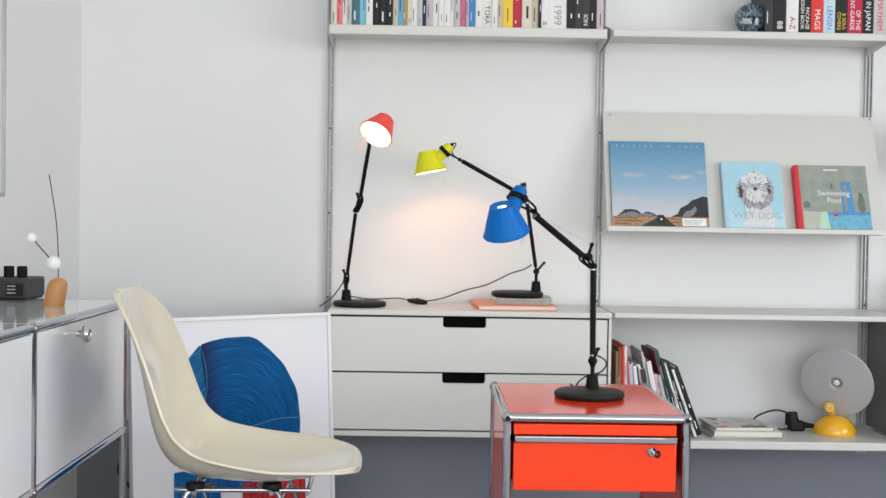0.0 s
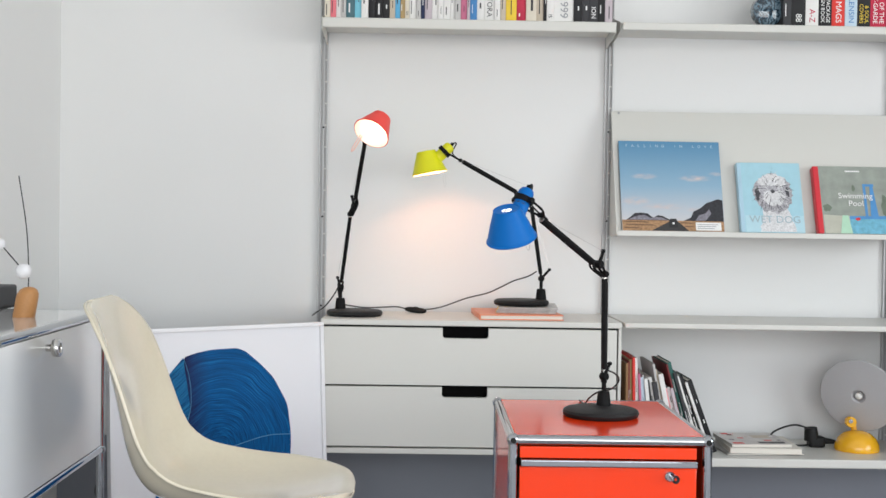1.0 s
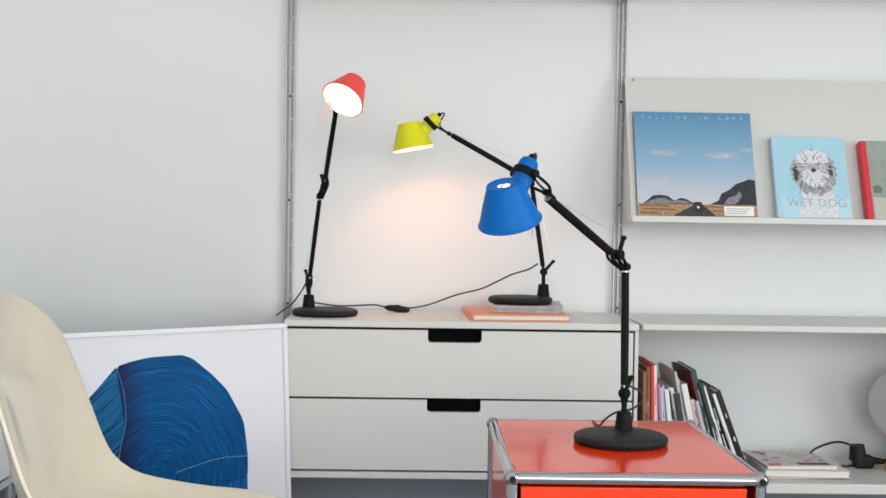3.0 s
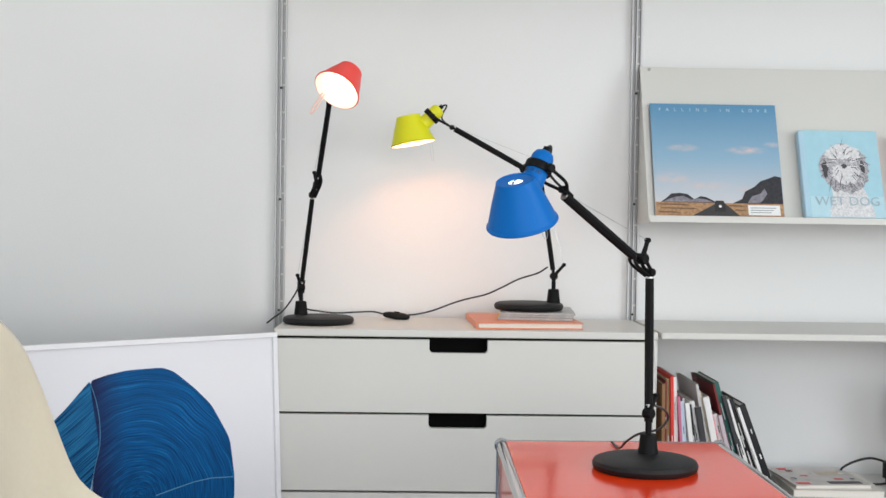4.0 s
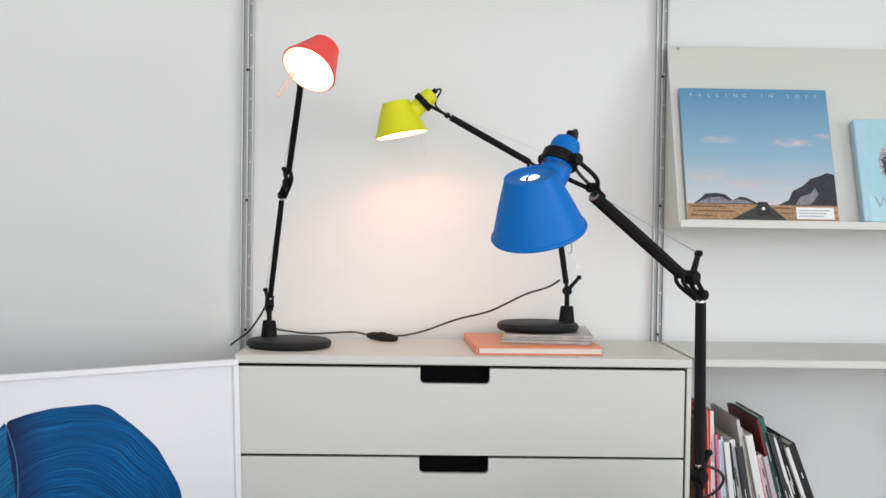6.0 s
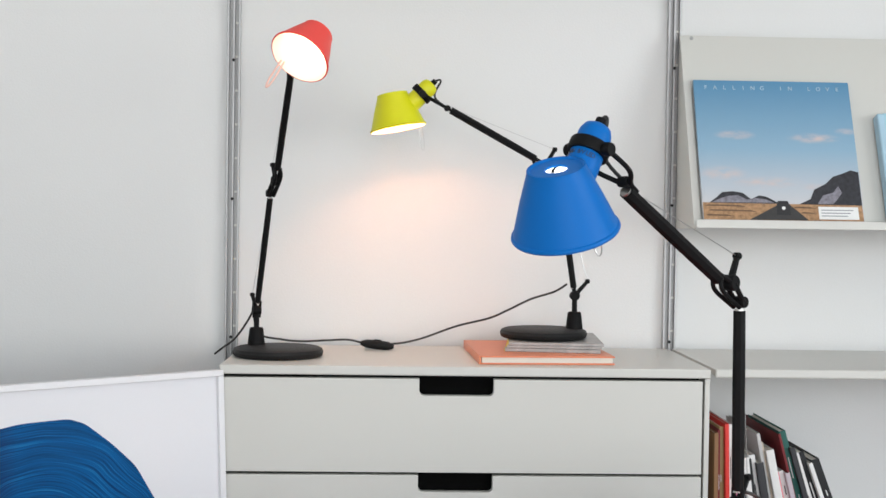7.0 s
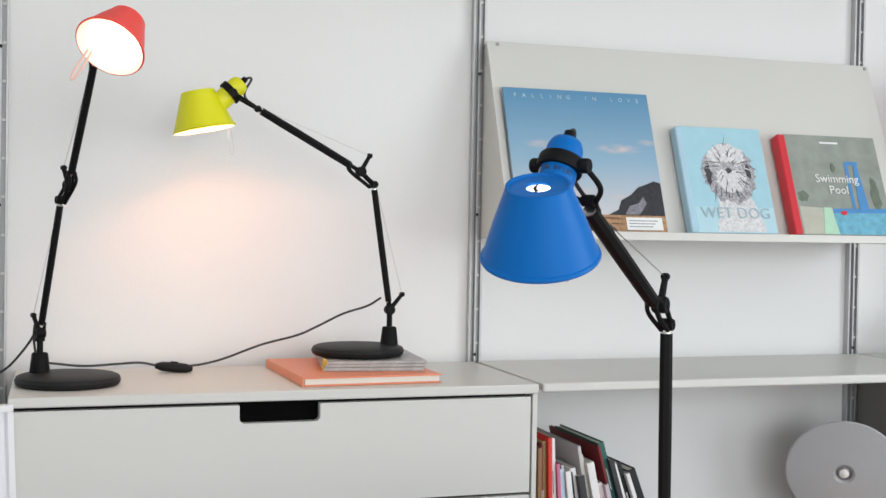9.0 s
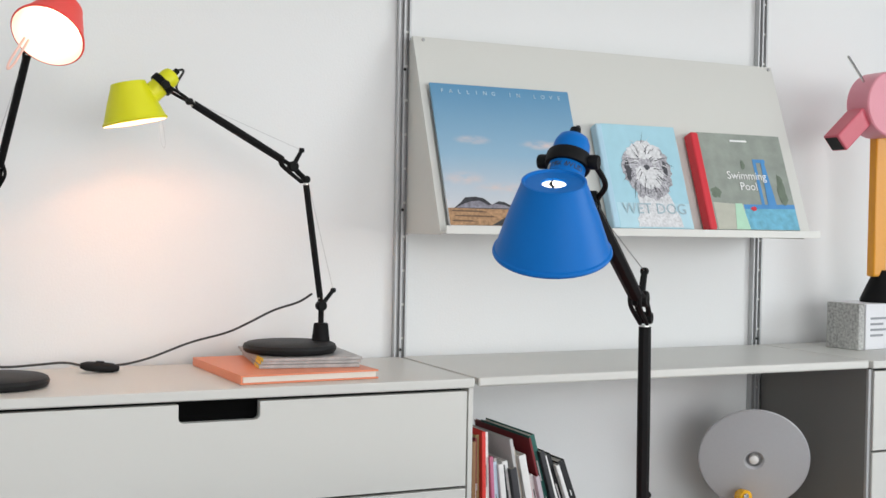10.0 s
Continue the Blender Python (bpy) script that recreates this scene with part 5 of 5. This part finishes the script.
# ---- lower shelf: leaning books, stack, disc lamp ----
LEANERS = [("brown", 0.008, 0.27, 0.5), ("maroon", 0.005, 0.275, 0.7), ("tan", 0.009, 0.28, 1.0), ("red", 0.008, 0.287, 1.5), ("white", 0.012, 0.285, 2.5), ("crimson", 0.004, 0.25, 3.0), ("mauve", 0.007, 0.24, 4.0), ("pale", 0.013, 0.228, 5.0), ("grey", 0.006, 0.235, 6.0),
           ("white", 0.011, 0.225, 7.0), ("black", 0.009, 0.222, 8.0), ("white", 0.012, 0.228, 9.0), ("dark", 0.014, 0.215, 10.0), ("grey", 0.007, 0.272, 11.0), ("beige", 0.006, 0.255, 11.5), ("white", 0.015, 0.24, 12.0), ("pink", 0.006, 0.20, 13.0), ("white", 0.011, 0.20, 13.5), ("lilac", 0.009, 0.20, 14.0),
           ("maroon", 0.005, 0.276, 15.0), ("green", 0.013, 0.278, 15.5), ("dark", 0.010, 0.25, 16.5), ("white", 0.011, 0.24, 18.0), ("black", 0.016, 0.240, 19.5), ("white", 0.008, 0.225, 20.0), ("black", 0.016, 0.228, 20.5)]
x = 0.922
for k, (c, w, h, a) in enumerate(LEANERS):
    rise = w * math.sin(radians(a))
    book(pose(x, 3.70 + 0.006 * (k % 3), 0.3185 + rise, 0, -a, 0), w - 0.0005, h, 0.20 + 0.01 * (k % 4), c, c + " book leaning in a row on the low shelf", "leaning books on the low shelf", "", None, 2 + k % 3)
    x += w / math.cos(radians(a)) + 0.0008
M_MAGC = mat("printed_magazine_cover", (0.62, 0.58, 0.55), 0.35, grain=22, vary=0.25)
z = 0.3186
for k, (w, d, h, a, m_, lab) in enumerate(((0.235, 0.225, 0.005, 4, M_MAG, "thin grey folder under the books"), (0.215, 0.215, 0.016, -2, M_PAPER, "thick white book lying flat"), (0.185, 0.20, 0.009, 3, M_MAGC, "magazine with red printed patches"))):
    fb = thing("flat_book", pose(1.228 + 0.008 * k, 3.700 + 0.008 * k, z, 0, 0, a), lab, "book", "books lying on the low shelf")
    part("page_block", bm_box(0.002, w - 0.002, 0.002, d - 0.002, 0.001, h - 0.001), M_PAPER, fb)
    part("cover", bm_box(0, w, 0, d, h - 0.0012, h, 0.0004), m_, fb)
    part("cover", bm_box(0, w, 0, d, 0, 0.0012, 0.0004), m_, fb)
    if k == 2:
        for px, py, s in ((0.010, 0.012, 0.018), (0.02, 0.17, 0.02), (0.05, 0.10, 0.010), (0.12, 0.06, 0.012)):
            part("printed_patch", bm_box(px, px + s * 1.8, py, py + s, h + 0.0001, h + 0.0006), cover("red"), fb)
        part("printed_patch", bm_box(0.09, 0.17, 0.015, 0.04, h + 0.0001, h + 0.0006), cover("dark"), fb)
        pt = random.Random(21)
        for q in range(16):
            px, py, s = pt.uniform(0.01, 0.16), pt.uniform(0.05, 0.18), pt.uniform(0.005, 0.016)
            part("printed_patch", bm_box(px, px + s, py, py + s * pt.uniform(0.4, 1.2), h + 0.0007 + 0.00005 * q, h + 0.0010 + 0.00005 * q), cover(pt.choice(("grey", "beige", "white", "dark", "lilac", "red"))), fb)
        part("printed_patch", bm_box(0.10, 0.16, 0.11, 0.15, h + 0.0001, h + 0.0006), cover("beige"), fb)
    z += h + 0.0004

M_YEL = mat("sun_yellow_plastic", (0.86, 0.44, 0.012), 0.2, grain=300, vary=0.03, coat=0.5)
M_DISC = mat("pale_grey_disc", (0.47, 0.47, 0.48), 0.45, grain=200, vary=0.03)
dl = thing("disc_lamp", pose(1.655, 3.816, 0.3186), "table lamp with grey disc reflector and yellow dome base", "table lamp")
part("dome_base", bm_lathe([(0, 0), (0.066, 0), (0.0675, 0.006), (0.065, 0.020), (0.056, 0.038), (0.040, 0.052), (0.020, 0.059), (0, 0.061)], 40), M_YEL, dl, "glossy yellow dome base")
dm = pose(0.004, 0.000, 0.168, 0, 0, -35) @ pose(0, 0, 0, 107)
disc = part("disc_reflector", bm_lathe([(0.017, 0.004), (0.022, 0.0095), (0.060, 0.0085), (0.1155, 0.004), (0.1180, 0.001), (0.1155, -0.002), (0.05, -0.003), (0.016, -0.006), (0, -0.006)], 72, dm), M_DISC, dl, "large pale grey disc")
part("bulb_cap", bm_lathe([(0, -0.006), (0.010, -0.005), (0.010, 0.008), (0.006, 0.011), (0, 0.0115)], 20, dm), M_INNER, disc)
part("neck", bm_tube([(0, 0.026, 0.045), (0.004, 0.046, 0.105)], 0.009, 16), M_YEL, dl)
kk = part("swivel_knob", bm_lathe([(0, -0.012), (0.0155, -0.012), (0.0165, -0.008), (0.0165, 0.008), (0.0155, 0.010), (0, 0.010)], 24, pose(-0.020, 0.002, 0.086, 90)), M_YEL, dl)
part("screw", bm_lathe([(0, 0), (0.0065, 0), (0.0065, 0.003), (0, 0.0034)], 16, pose(-0.024, -0.010, 0.090, 90)), M_STEEL, kk)
part("cord", bm_tube(smooth_path([(0.045, 0.05, 0.03), (0.06, 0.09, 0.04), (0.02, 0.12, 0.02), (-0.06, 0.09, 0.006), (-0.10, 0.08, 0.02)], 7), 0.0028, 8), M_CORD, dl)
pg = thing("plug", pose(1.540, 3.86, 0.3186), "black mains plug with looped cord on the shelf", "plug")
part("plug_body", bm_box(-0.022, 0.028, -0.02, 0.02, 0, 0.034, 0.008, 3), M_RUBBER, pg)
part("plug_body", bm_tube([(0.02, 0, 0.02), (0.06, -0.01, 0.018)], [0.012, 0.006], 12), M_RUBBER, pg)
part("plug_head", bm_tube([(-0.010, 0, 0.022), (-0.014, 0.0, 0.060)], [0.023, 0.019], 18), M_RUBBER, pg)
part("cord", bm_tube(smooth_path([(-0.012, 0.0, 0.055), (-0.06, 0.03, 0.062), (-0.125, 0.03, 0.036), (-0.12, 0.01, 0.006), (-0.05, 0.0, 0.0035), (0.0, 0.02, 0.004)], 8), 0.0030, 8), M_CORD, pg)

# ---- things on the next cabinet ----
M_PINK = mat("pink_paint", (0.72, 0.27, 0.33), 0.4, grain=300, vary=0.04)
M_PINKD = mat("deep_pink_paint", (0.58, 0.10, 0.14), 0.4, grain=300, vary=0.04)
M_AMBER = mat("amber_enamel", (0.72, 0.30, 0.012), 0.3, grain=300, vary=0.05)
M_SPECK = mat("speckled_cardboard", (0.42, 0.42, 0.40), 0.6, grain=160, vary=0.7)
pk = thing("toy_projector_lamp", pose(1.975, 3.87, TOP), "pink drum lamp on an amber column standing on a box", "lamp")
part("foot", bm_lathe([(0, 0.1055), (0.050, 0.1055), (0.0505, 0.112), (0.020, 0.180), (0, 0.180)], 28, pose(0.096, 0, 0)), M_BLACK, pk, "black cone foot")
part("column", bm_box(0.056, 0.096, -0.012, 0.012, 0.165, 0.49, 0.004), M_AMBER, pk, "flat amber column")
dmx = pose(0.045, -0.035, 0.560, 90)
part("drum", bm_lathe([(0, -0.035), (0.072, -0.035), (0.075, -0.032), (0.075, 0.032), (0.072, 0.035), (0.014, 0.035), (0.012, 0.028), (0, 0.028)], 48, dmx), M_PINK, pk, "pink round drum")
sn = part("snout", bm_box(-0.05, 0.05, -0.024, 0.024, -0.022, 0.022, 0.004), M_PINKD, pk, "dark pink square snout")
sn.matrix_local = pose(-0.055, -0.035, 0.500, 0, -42, 0)
part("snout_opening", bm_box(-0.0515, -0.0495, -0.018, 0.018, -0.017, 0.017), M_RUBBER, sn)
part("pin", bm_tube([(-0.01, -0.035, 0.61), (-0.06, -0.035, 0.665)], 0.0028, 8), M_STEEL, pk)
cb = thing("cardboard_box", pose(1.945, 3.862, TOP, 0, 0, 8), "speckled grey box with white side", "box")
part("carton", bm_box(0, 0.020, -0.044, 0.046, 0, 0.105, 0.002), M_SPECK, cb)
cb2 = thing("cardboard_box", pose(1.9665, 3.866, TOP, 0, 0, 8), "plain white box beside the speckled one", "box")
part("carton", bm_box(0, 0.15, -0.048, 0.060, 0, 0.105, 0.002), M_FRAMEW, cb2)
for k in range(4):
    part("printed_bar", bm_box(0.015, 0.06 + 0.01 * (k % 2), -0.0488, -0.0478, 0.03 + 0.013 * k, 0.035 + 0.013 * k), M_PRINT_G, cb2)
